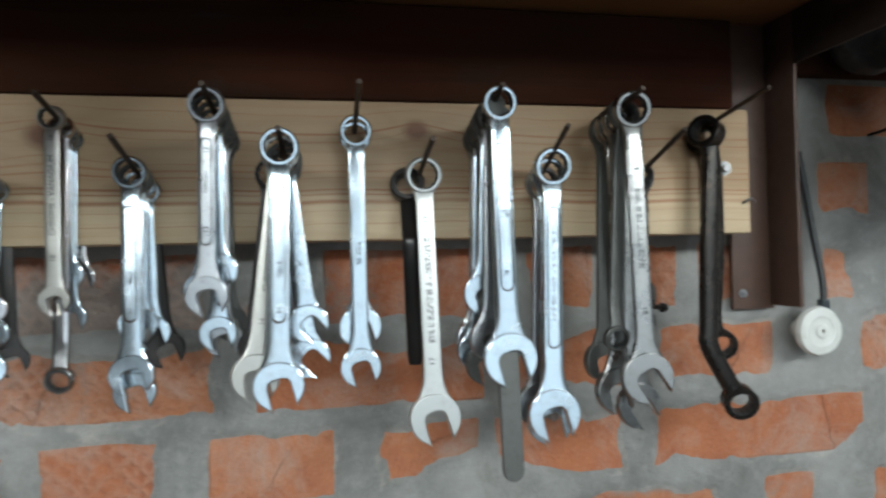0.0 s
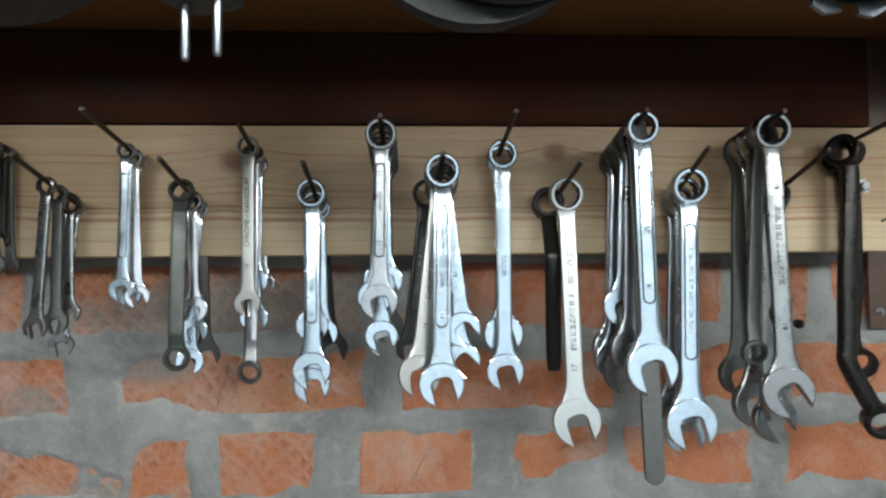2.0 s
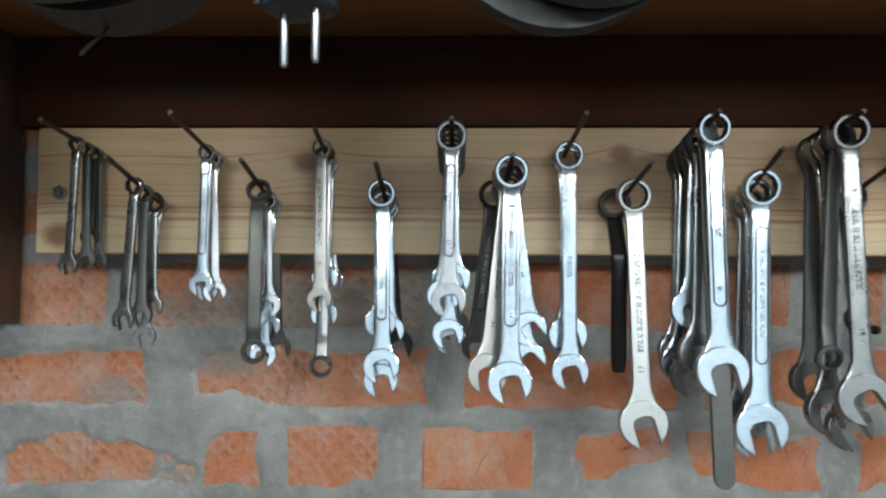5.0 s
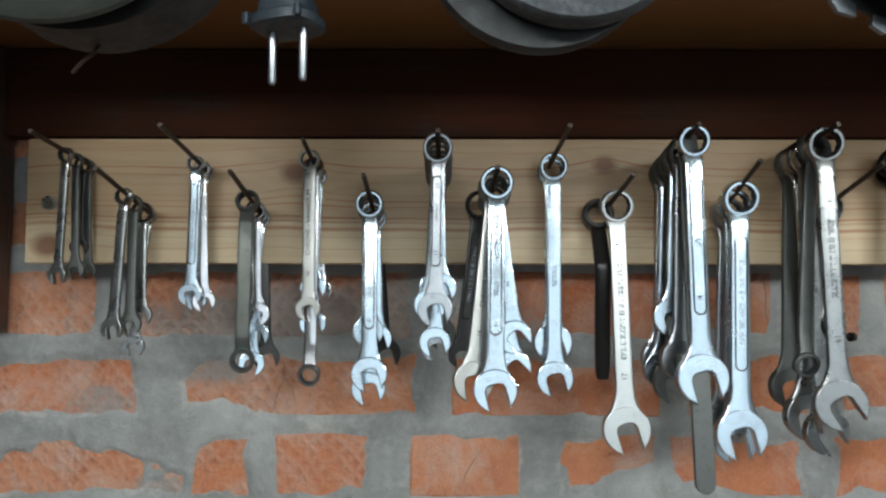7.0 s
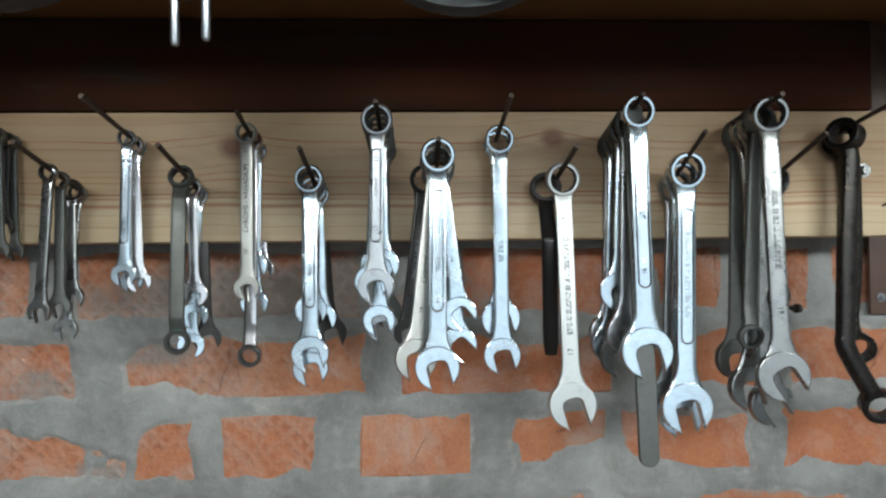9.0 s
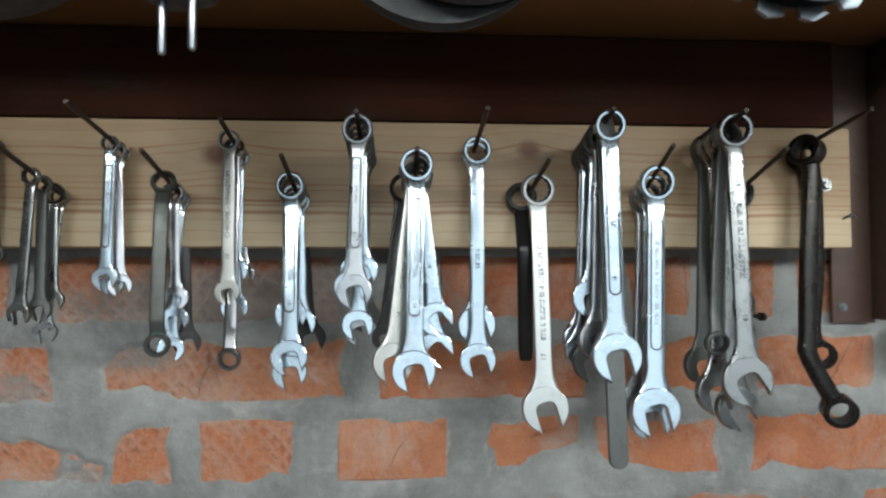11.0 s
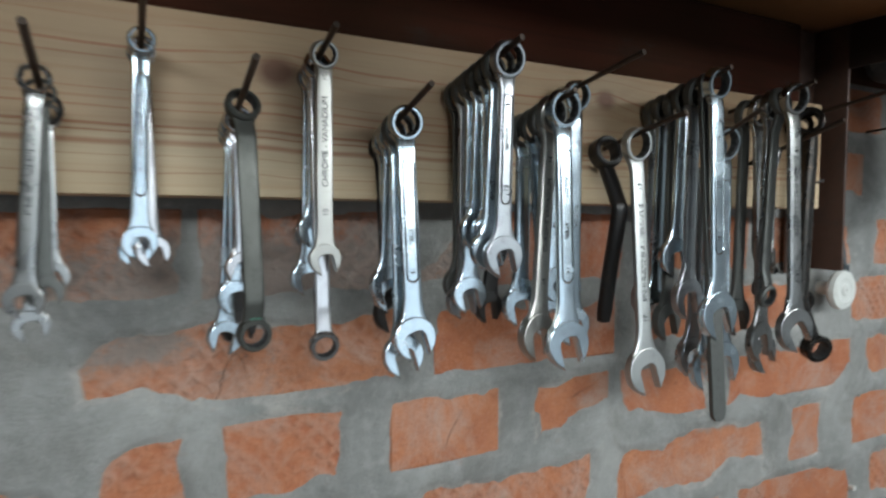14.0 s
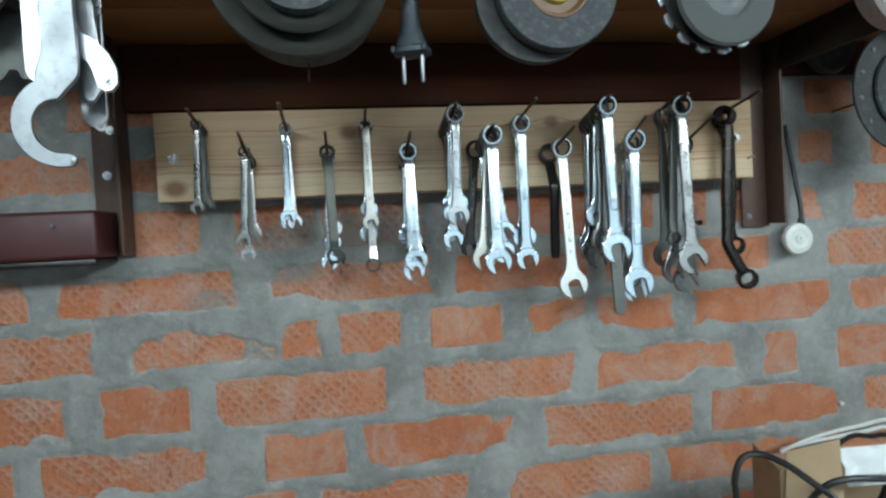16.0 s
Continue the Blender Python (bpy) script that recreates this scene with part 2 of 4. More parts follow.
def brick_material(name, waffle):
    k = Mat(name)
    p = k.place()
    tone = k.mix(k.random(), (0.38, 0.118, 0.046), (0.43, 0.170, 0.080))
    blotch = k.noise(p, 26, 5, 0.65)
    grain = k.noise(p, 260, 4, 0.7)
    col = k.mix(k.rng(blotch, 0.35, 0.7, 0, 0.75), tone, (0.27, 0.085, 0.042))
    col = k.mix(k.rng(grain, 0.5, 0.8, 0, 0.4), col, (0.5, 0.27, 0.18))
    col = k.mix(k.rng(k.noise(p, 120, 5, 0.7), 0.56, 0.72, 0, 0.6), col, (0.17, 0.055, 0.03))
    smear = k.rng(k.noise(p, 14, 8, 0.75, 0.8), 0.47, 0.70, 0, 0.72)
    height = k.math("ADD", k.math("MULTIPLY", grain, 0.6), blotch)
    if waffle:
        warp = k.node("ShaderNodeTexNoise", Scale=22.0, Detail=3.0)
        k.link(p, warp.inputs["Vector"])
        cells = []
        for a in (0.78, -0.78):
            shifted = k.node("ShaderNodeVectorMath")
            shifted.operation = "MULTIPLY_ADD"
            k.link(warp.outputs["Color"], shifted.inputs[0])
            shifted.inputs[1].default_value = (0.020, 0.020, 0.020)
            k.link(k.place(turn=(0, a, 0)), shifted.inputs[2])
            w = k.node("ShaderNodeTexWave", Scale=24.0, Distortion=1.0, Detail=3.0, **{"Detail Scale": 3.0})
            k.link(shifted.outputs[0], w.inputs["Vector"])
            cells.append(k.rng(w.outputs["Fac"], 0.0, 0.75, 1.0, 0.0))
        ridge = k.math("MAXIMUM", *cells)
        worn = k.rng(k.noise(p, 26, 5, 0.65), 0.36, 0.64, 0.0, 1.0)
        ridge = k.math("MULTIPLY", ridge, worn)
        col = k.mix(k.math("MULTIPLY", ridge, 0.36), col, (0.50, 0.29, 0.20))
        height = k.math("ADD", height, k.math("MULTIPLY", ridge, 0.8))
    cracks = k.node("ShaderNodeTexVoronoi", Scale=7.0)
    cracks.feature = "DISTANCE_TO_EDGE"
    bent = k.node("ShaderNodeVectorMath")
    bent.operation = "MULTIPLY_ADD"
    wob = k.node("ShaderNodeTexNoise", Scale=45.0, Detail=4.0)
    k.link(p, wob.inputs["Vector"])
    k.link(wob.outputs["Color"], bent.inputs[0])
    bent.inputs[1].default_value = (0.012, 0.012, 0.012)
    k.link(k.place((1.25, 1, 0.45)), bent.inputs[2])
    k.link(bent.outputs[0], cracks.inputs["Vector"])
    line = k.math("MULTIPLY", k.rng(cracks.outputs["Distance"], 0.0, 0.0045, 1, 0), k.rng(k.noise(p, 9, 3), 0.53, 0.60, 0, 1))
    col = k.mix(smear, col, (0.40, 0.30, 0.245))
    wash = None
    for x, z, w, h in WASHES:
        d = k.node("ShaderNodeVectorMath")
        d.operation = "DISTANCE"
        k.link(k.place((1 / w, 0, 1 / h)), d.inputs[0])
        d.inputs[1].default_value = (x / w, 0, z / h)
        inside = k.rng(d.outputs["Value"], 0.55, 1.45, 1, 0)
        wash = inside if wash is None else k.math("MAXIMUM", wash, inside)
    wash = k.math("ADD", wash, k.rng(k.noise(p, 5.5, 3, 0.6), 0.50, 0.75, 0, 0.45))
    wash = k.rng(k.math("ADD", wash, k.math("MULTIPLY", k.math("SUBTRACT", k.noise(p, 55, 6, 0.75), 0.5), 2.4)), 0.35, 0.95, 0, 0.82)
    if waffle:
        wash = k.math("MULTIPLY", wash, k.rng(ridge, 0, 1, 1, 0.72))
    col = k.mix(wash, col, (0.205, 0.194, 0.174))
    if waffle:
        col = k.mix(k.math("MULTIPLY", k.math("MULTIPLY", ridge, wash), 0.45), col, (0.36, 0.32, 0.28))
    col = k.mix(k.math("MULTIPLY", line, 0.5), col, (0.07, 0.03, 0.02))
    height = k.math("SUBTRACT", height, k.math("MULTIPLY", line, 0.5))
    k.bump(height, 0.9, 0.003)
    return k.set(col, 0.9, 0.0)


BRICK = brick_material("red_brick", False)
WAFFLE = brick_material("waffle_brick", True)

k = Mat("grey_mortar")
p = k.place()
a, b, c = k.noise(p, 9, 6, 0.65), k.noise(p, 65, 5, 0.7), k.noise(p, 420, 3, 0.7)
col = k.ramp(a, (0.3, (0.158, 0.155, 0.143)), (0.55, (0.250, 0.243, 0.227)), (0.75, (0.32, 0.308, 0.285)))
col = k.mix(k.rng(b, 0.5, 0.75, 0, 0.55), col, (0.35, 0.34, 0.315))
col = k.mix(k.rng(k.noise(p, 30, 6, 0.7), 0.62, 0.75, 0, 0.4), col, (0.31, 0.19, 0.14))
col = k.mix(k.rng(c, 0.62, 0.78, 0, 0.5), col, (0.42, 0.41, 0.38))
col = k.mix(k.rng(k.noise(p, 6.5, 7, 0.72, 0.6), 0.53, 0.68, 0, 0.6), col, (0.118, 0.110, 0.096))
# lime crust where the mortar thins out over a brick's rim
sep = k.t.nodes.new("ShaderNodeSeparateXYZ")
k.link(p, sep.inputs[0])
crust = k.math("MULTIPLY", k.rng(sep.outputs["Y"], 0.5996, 0.6006, 0, 1), k.rng(k.noise(p, 22, 6, 0.75), 0.50, 0.66, 0.0, 0.45))
col = k.mix(crust, col, (0.50, 0.44, 0.385))
k.bump(k.math("ADD", k.math("MULTIPLY", c, 0.6), b), 0.8, 0.0028)
MORTAR = k.set(col, 0.93, 0.0)


# ---- mesh helpers ----
def part(name, bm, material, parent=None, label="", sharp=35):
    me = bpy.data.meshes.new(name)
    bmesh.ops.recalc_face_normals(bm, faces=bm.faces)
    bm.to_mesh(me)
    bm.free()
    me.materials.append(material)
    me.polygons.foreach_set("use_smooth", [True] * len(me.polygons))
    me.set_sharp_from_angle(angle=radians(sharp))
    me.polygons.foreach_set("use_smooth", [len(f.vertices) < 7 for f in me.polygons])
    ob = new(name, me)
    ob.parent = parent
    if label:
        tagged(ob, label)
    return ob


def thing(name, m, label, category, group=""):
    ob = new(name)
    ob.empty_display_size = 0.01
    ob.matrix_world = m
    return tagged(ob, label, category, group)


def box(x0, x1, y0, y1, z0, z1, bevel=0.0, seg=2, bm=None):
    own = bm or bmesh.new()
    got = bmesh.ops.create_cube(own, size=1.0, matrix=Matrix.LocRotScale(((x0 + x1) / 2, (y0 + y1) / 2, (z0 + z1) / 2), None, (x1 - x0, y1 - y0, z1 - z0)))
    if bevel:
        es = {e for v in got["verts"] for e in v.link_edges}
        bmesh.ops.bevel(own, geom=list(es), offset=bevel, segments=seg, affect="EDGES", profile=0.5)
    return own


def lathe(profile, axis="y", n=64, bm=None, m=None):
    """A closed profile of (radius, height) turned round an axis."""
    own = bm or bmesh.new()
    rings = []
    for r, h in profile:
        ring = []
        for i in range(n):
            a = 2 * math.pi * i / n
            p = Vector((r * math.cos(a), h, r * math.sin(a))) if axis == "y" else Vector((r * math.cos(a), r * math.sin(a), h))
            ring.append(own.verts.new(m @ p if m else p))
        rings.append(ring)
    for a, b in zip(rings, rings[1:] + rings[:1]):
        for i in range(n):
            j = (i + 1) % n
            own.faces.new((a[i], a[j], b[j], b[i]))
    return own


def rod(points, r, n=10, bm=None, taper=1.0):
    """A tube along points, with closed ends."""
    own = bm or bmesh.new()
    pts = [Vector(p) for p in points]
    rings, side = [], None
    for i, p in enumerate(pts):
        d = (pts[min(i + 1, len(pts) - 1)] - pts[max(i - 1, 0)]).normalized()
        if side is None:
            side = d.orthogonal().normalized()
        side = (side - d * side.dot(d)).normalized()
        up = d.cross(side)
        q = r * (1 + (taper - 1) * i / (len(pts) - 1))
        rings.append([own.verts.new(p + q * (math.cos(2 * math.pi * j / n) * side + math.sin(2 * math.pi * j / n) * up)) for j in range(n)])
    for a, b in zip(rings, rings[1:]):
        for i in range(n):
            own.faces.new((a[i], a[(i + 1) % n], b[(i + 1) % n], b[i]))
    own.faces.new(rings[0])
    own.faces.new(rings[-1])
    return own


def curve_points(keys, steps=8):
    """A smooth line through key points."""
    ks = [Vector(p) for p in keys]
    ks = [2 * ks[0] - ks[1], *ks, 2 * ks[-1] - ks[-2]]
    out = []
    for i in range(1, len(ks) - 2):
        p0, p1, p2, p3 = ks[i - 1 : i + 3]
        for s in range(steps):
            t = s / steps
            out.append(0.5 * (2 * p1 + (p2 - p0) * t + (2 * p0 - 5 * p1 + 4 * p2 - p3) * t * t + (3 * p1 - p0 - 3 * p2 + p3) * t**3))
    return out + [ks[-2]]


def plate(outline, t, bevel=0.0006, y=0.0):
    """A flat outline in x and z, given thickness along y, with rounded rims."""
    bm = bmesh.new()
    f = bm.faces.new([bm.verts.new((x, y - t / 2, z)) for x, z in outline])
    got = bmesh.ops.extrude_face_region(bm, geom=[f])
    bmesh.ops.translate(bm, verts=[v for v in got["geom"] if isinstance(v, bmesh.types.BMVert)], vec=(0, t, 0))
    if bevel:
        rim = [e for e in bm.edges if abs(e.verts[0].co.y - e.verts[1].co.y) < 1e-6]
        bmesh.ops.bevel(bm, geom=rim, offset=bevel, segments=2, affect="EDGES", profile=0.5, clamp_overlap=True)
    return bm


def loft(stations, n=4, square=0.55):
    """A bar along points: stations of (centre, half width, half thickness, across, normal)."""
    bm = bmesh.new()
    rings = []
    for c, w, t, across, normal in stations:
        ring = []
        for q in range(4):
            for i in range(n):
                a = math.pi / 2 * (q + (i + 0.5) / n)
                cx, cy = math.cos(a), math.sin(a)
                ring.append(bm.verts.new(Vector(c) + Vector(across) * w * math.copysign(abs(cx) ** square, cx) + Vector(normal) * t * math.copysign(abs(cy) ** square, cy)))
        rings.append(ring)
    for a, b in zip(rings, rings[1:]):
        for i in range(4 * n):
            j = (i + 1) % (4 * n)
            bm.faces.new((a[i], a[j], b[j], b[i]))
    bm.faces.new(rings[0])
    bm.faces.new(rings[-1])
    return bm


def letters(text, size, material, parent, m, deep=0.0004):
    cu = bpy.data.curves.new("lettering", "FONT")
    cu.body, cu.size, cu.extrude, cu.align_x, cu.align_y = text, size, deep, "CENTER", "CENTER"
    tmp = bpy.data.objects.new("lettering", cu)
    me = bpy.data.meshes.new_from_object(tmp)
    bpy.data.objects.remove(tmp)
    me.materials.clear()
    me.materials.append(material)
    ob = new("marking", me)
    ob.parent, ob.matrix_basis = parent, m
    return ob


# ---- the room ----
def slab(name, label, material, *dims):
    ob = part(name, box(*dims), material)
    return tagged(ob, label, name.split("_")[0], kind="structure")


slab("floor", "grey concrete floor of the workshop", CONCRETE, -2.6, 2.8, -3.4, 0.9, -0.1, 0.0)
# unseen ceiling and walls: grey ones darken the spanners' reflections, pale ones brighten
slab("ceiling", "unseen plastered ceiling, kept grey to dim the metal's reflections", DIM_PLASTER, -2.6, 2.8, -3.4, 0.9, 2.6, 2.7)
slab("wall_west", "unseen plastered side wall, kept grey to darken the metal's reflections", DIM_PLASTER, -2.7, -2.6, -3.4, 0.9, 0.0, 2.6)
slab("wall_east", "unseen plastered side wall, kept pale to brighten the metal's reflections", PLASTER, 2.8, 2.9, -3.4, 0.9, 0.0, 2.6)
south = "unseen plastered wall opposite the tools, pale to brighten reflections, with a wide window"
slab("wall_south", south, PLASTER, -2.6, -1.0, -3.5, -3.4, 0.0, 2.6)
slab("wall_south", south, PLASTER, 2.6, 2.8, -3.5, -3.4, 0.0, 2.6)
slab("wall_south", south, PLASTER, -1.0, 2.6, -3.5, -3.4, 0.0, 0.36)
slab("wall_south", south, PLASTER, -1.0, 2.6, -3.5, -3.4, 1.96, 2.6)
window = tagged(new("window_1"), "wide workshop window with a plain frame", "window", kind="structure")
for dims in ((-1.0, 2.6, -3.5, -3.42, 0.36, 0.40), (-1.0, 2.6, -3.5, -3.42, 1.92, 1.96), (-1.0, -0.96, -3.5, -3.42, 0.40, 1.92), (2.56, 2.6, -3.5, -3.42, 0.40, 1.92)):
    part("window_frame", box(*dims), WHITE, window)

# the brick wall: courses of exposed brick faces, and mortar smeared over their rims
WALL_Y = 0.60
X0, X1, Z0, Z1 = -1.15, 1.15, 0.80, 2.0


def course(z0, z1, spans, smooth=()):
    """Bricks of one course, continued on both sides by stretchers."""
    rows = [(a, b, z0, z1, i in smooth) for i, (a, b) in enumerate(spans)]
    a, b = spans[0][0] - 0.034, spans[-1][1] + 0.034
    while a - 0.24 > X0:
        rows.append((a - 0.24, a, z0 + 0.002, z1 - 0.003, False))
        a -= 0.272
    while b + 0.24 < X1:
        rows.append((b, b + 0.24, z0 + 0.002, z1 - 0.003, True))
        b += 0.272
    return rows


BRICKS = []
BRICKS += course(1.752, 1.812, [(-0.60, -0.36), (-0.33, -0.09), (-0.06, 0.18), (0.21, 0.45)])
BRICKS += course(1.662, 1.722, [(-0.64, -0.52), (-0.47, -0.24), (-0.2, 0.04), (0.07, 0.31), (0.34, 0.46), (0.515, 0.61), (0.645, 0.88)], (3, 5))
BRICKS += course(1.570, 1.634, [(-0.85, -0.609), (-0.57, -0.515), (-0.47, -0.24), (-0.2, 0.04), (0.07, 0.31), (0.35, 0.462), (0.500, 0.570), (0.640, 0.86)])
BRICKS += course(1.477, 1.548, [(-0.572, -0.470), (-0.428, -0.308), (-0.298, -0.140), (-0.122, -0.052), (-0.036, 0.126), (0.158, 0.236), (0.26, 0.33), (0.352, 0.455), (0.50, 0.545), (0.60, 0.84)], (4,))
BRICKS += course(1.398, 1.464, [(-0.94, -0.706), (-0.674, -0.425), (-0.386, -0.132), (-0.100, 0.118), (0.146, 0.272), (0.305, 0.442), (0.545, 0.69)], (3, 4, 5))
BRICKS += course(1.316, 1.380, [(-0.87, -0.626), (-0.574, -0.372), (-0.370, -0.305), (-0.282, -0.184), (-0.142, -0.028), (0.012, 0.112), (0.127, 0.266), (0.295, 0.551), (0.590, 0.83)], (4, 5, 6, 7, 8))
BRICKS += course(1.224, 1.296, [(-0.9, -0.66), (-0.622, -0.500), (-0.466, -0.214), (-0.170, 0.088), (0.123, 0.372), (0.418, 0.486), (0.562, 0.80)], (1, 4, 5, 6))
BRICKS += course(1.138, 1.208, [(-0.706, -0.464), (-0.400, -0.280), (-0.254, -0.010), (0.033, 0.290), (0.322, 0.566), (0.608, 0.84)], (1, 2, 4))
BRICKS += course(1.054, 1.121, [(-0.60, -0.36), (-0.322, -0.094), (-0.031, 0.210), (0.232, 0.488), (0.53, 0.77)], (3,))
for n in range(3):
    BRICKS += course(0.97 - 0.084 * n, 1.037 - 0.084 * n, [(-0.5 + 0.13 * (n % 2), -0.25 + 0.13 * (n % 2))])


# smears of mortar drawn over the bricks: centre x, z, half width, half height
SMEARS = ((-0.33, 1.470, 0.04, 0.010), (-0.20, 1.470, 0.05, 0.010), (-0.10, 1.53, 0.03, 0.03), (-0.385, 1.457, 0.035, 0.016), (-0.568, 1.376, 0.036, 0.022), (-0.44, 1.380, 0.045, 0.020),
          (-0.402, 1.362, 0.036, 0.026), (0.085, 1.335, 0.025, 0.03), (-0.52, 1.30, 0.03, 0.016), (0.40, 1.26, 0.035, 0.05), (0.34, 1.235, 0.05, 0.02), (0.55, 1.32, 0.05, 0.03))


def mortar_wall():
    step = 0.0029
    nx, nz = int((X1 - X0) / step) + 1, int((Z1 - Z0) / step) + 1
    gx, gz = np.meshgrid(np.linspace(X0, X1, nx), np.linspace(Z0, Z1, nz))
    inside = np.full(gx.shape, -0.05)
    for a, b, c, d, _ in BRICKS:
        near = np.minimum(np.minimum(gx - a, b - gx), np.minimum(gz - c, d - gz))
        inside = np.maximum(inside, near)
    rough = np.empty(gx.shape)
    slow = np.empty(gx.shape)
    for i in range(nz):
        for j in range(nx):
            v = Vector((gx[i, j], 0.3, gz[i, j]))
            slow[i, j] = noise.noise(v * 14.0)
            rough[i, j] = noise.noise(v * 42.0) + 0.4 * noise.noise(v * 100.0) + 0.15 * noise.noise(v * 190.0)
    edge = inside - 0.0002 - 0.0085 * slow - 0.0075 * rough - 0.012 * np.clip(slow - 0.25, 0, 1)
    for x, z, w, h in SMEARS:
        r = np.sqrt(((gx - x) / w) ** 2 + ((gz - z) / h) ** 2)
        edge -= np.clip(1.25 - r + 0.5 * slow + 0.3 * rough, 0, 1) * 0.03
    y = WALL_Y + np.clip(edge * 0.36, -0.0018, 0.005) - 0.0014 * slow + 0.0005 * rough
    verts = np.stack([gx, y, gz], -1).reshape(-1, 3)
    ids = np.arange(nx * nz).reshape(nz, nx)
    faces = np.stack([ids[:-1, :-1], ids[:-1, 1:], ids[1:, 1:], ids[1:, :-1]], -1).reshape(-1, 4)
    me = bpy.data.meshes.new("mortar")
    me.from_pydata(verts.tolist(), [], faces.tolist())
    me.polygons.foreach_set("use_smooth", [True] * len(me.polygons))
    me.materials.append(MORTAR)
    return me


wall = part("wall_north", box(-2.6, 2.8, WALL_Y + 0.012, 0.9, 0.0, 2.6), MORTAR)
tagged(wall, "rough red brick wall with thick smeared grey mortar", "wall", kind="structure")
mortar = new("mortar", mortar_wall())
mortar.parent = wall
tagged(mortar, "uneven grey mortar smeared over the brick edges", kind="stuff")


# ---- shelf and its irons ----
shelf = thing("shelf", pose(0, 0, 0), "brown varnished wooden shelf of two planks above the tools", "shelf")
for y0, y1 in ((0.296, 0.444), (0.447, 0.594)):
    part("plank", box(-1.05, 1.0, y0, y1, 1.778, 1.815, 0.003), SHELF, shelf)


def hex_head(parent, m, r, h, name="bolt", material=STEEL, washer=True):
    bm = bmesh.new()
    if washer:
        lathe([(0.0015, 0), (r * 1.5, 0), (r * 1.5, -0.0012), (0.0015, -0.0012)], n=24, bm=bm)
    prof = [(0.0008, -0.001), (r, -0.001), (r, -h * 0.8), (r * 0.85, -h), (0.0008, -h)]
    lathe(prof, n=6, bm=bm)
    ob = part(name, bm, material, parent)
    ob.matrix_basis = m
    return ob


def angle_post(x, label, low, high):
    """An angle iron: one flange flat on the wall, the other standing out from it."""
    post = thing("angle_iron_post", pose(x, 0.594, low), label, "angle iron", "irons of the shelf")
    h = high - low
    part("flange", box(-0.048, 0.0, -0.004, 0.0, 0, h, 0.0008), IRON, post)
    part("web", box(-0.004, 0.0, -0.046, -0.004, 0.004, h, 0.0008), IRON, post)
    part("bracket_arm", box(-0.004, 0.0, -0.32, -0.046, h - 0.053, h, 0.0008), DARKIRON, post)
    return post


post_l = angle_post(-0.557, "rusty brown angle iron post with loose bolts carrying the shelf", 1.484, 1.777)
for dx, z, r in ((-0.03, 0.02, 0.0045), (-0.03, 0.115, 0.004), (-0.034, 0.185, 0.005), (-0.022, 0.178, 0.004), (-0.03, 0.205, 0.0045)):
    hex_head(post_l, pose(dx, -0.004, z), r, 0.005)
post_r = angle_post(0.434, "brown painted angle iron post with screw holes carrying the shelf", 1.476, 1.777)
for dx, z, r in ((-0.037, 0.017, 0.003), (-0.036, 0.14, 0.004), (-0.040, 0.088, 0.003)):
    hex_head(post_r, pose(dx, -0.004, z), r, 0.003)

back_rail = part("trim", box(-0.5555, 0.3845, 0.578, 0.597, 1.685, 1.7765, 0.003), RAIL)
# dark strip along the wall top, right of the right post
side_strip = part("trim", box(0.436, 0.80, 0.578, 0.597, 1.724, 1.7765, 0.003), RAIL)
tagged(side_strip, "dark strip under the shelf beyond the post", "rail", kind="structure")
tagged(back_rail, "dark brown stained wooden rail under the shelf", "rail", kind="structure")

bm = box(-0.12, 0.12, -0.042, 0.042, -0.031, 0.031, 0.006, 3)
rail = thing("red_rail", pose(-0.697, 0.552, 1.5165), "dark red enamelled steel rail screwed to the wall", "rail")
part("body", bm, RED, rail)
hex_head(rail, pose(0.07, -0.042, 0.012), 0.003, 0.003, "screw", STEEL, False)
part("lower_lip", box(-0.12, 0.115, -0.036, 0.042, -0.040, -0.0315, 0.002), BLACK, rail)

# ---- tool board ----
board = thing("tool_board", pose(0, 0, 0), "knotty pale pine board bolted to the wall, full of nails", "tool board")
bm = box(-0.510, 0.376, 0.545, 0.585, 1.555, 1.676, 0.0025, 2)
part("plank", bm, PINE, board)
part("batten", box(-0.49, 0.36, 0.586, 0.606, 1.575, 1.66), BLACK, board, "dark batten behind the board")
for x, z in ((-0.487, 1.613), (0.348, 1.618)):
    hex_head(board, pose(x, 0.545, z), 0.0046, 0.005, material=WORN)
rod_at = rod(curve_points([(0.366, 0.545, 1.584), (0.372, 0.54, 1.588), (0.378, 0.543, 1.586)], 4), 0.0012, 6)
part("bent_pin", rod_at, STEEL, board)


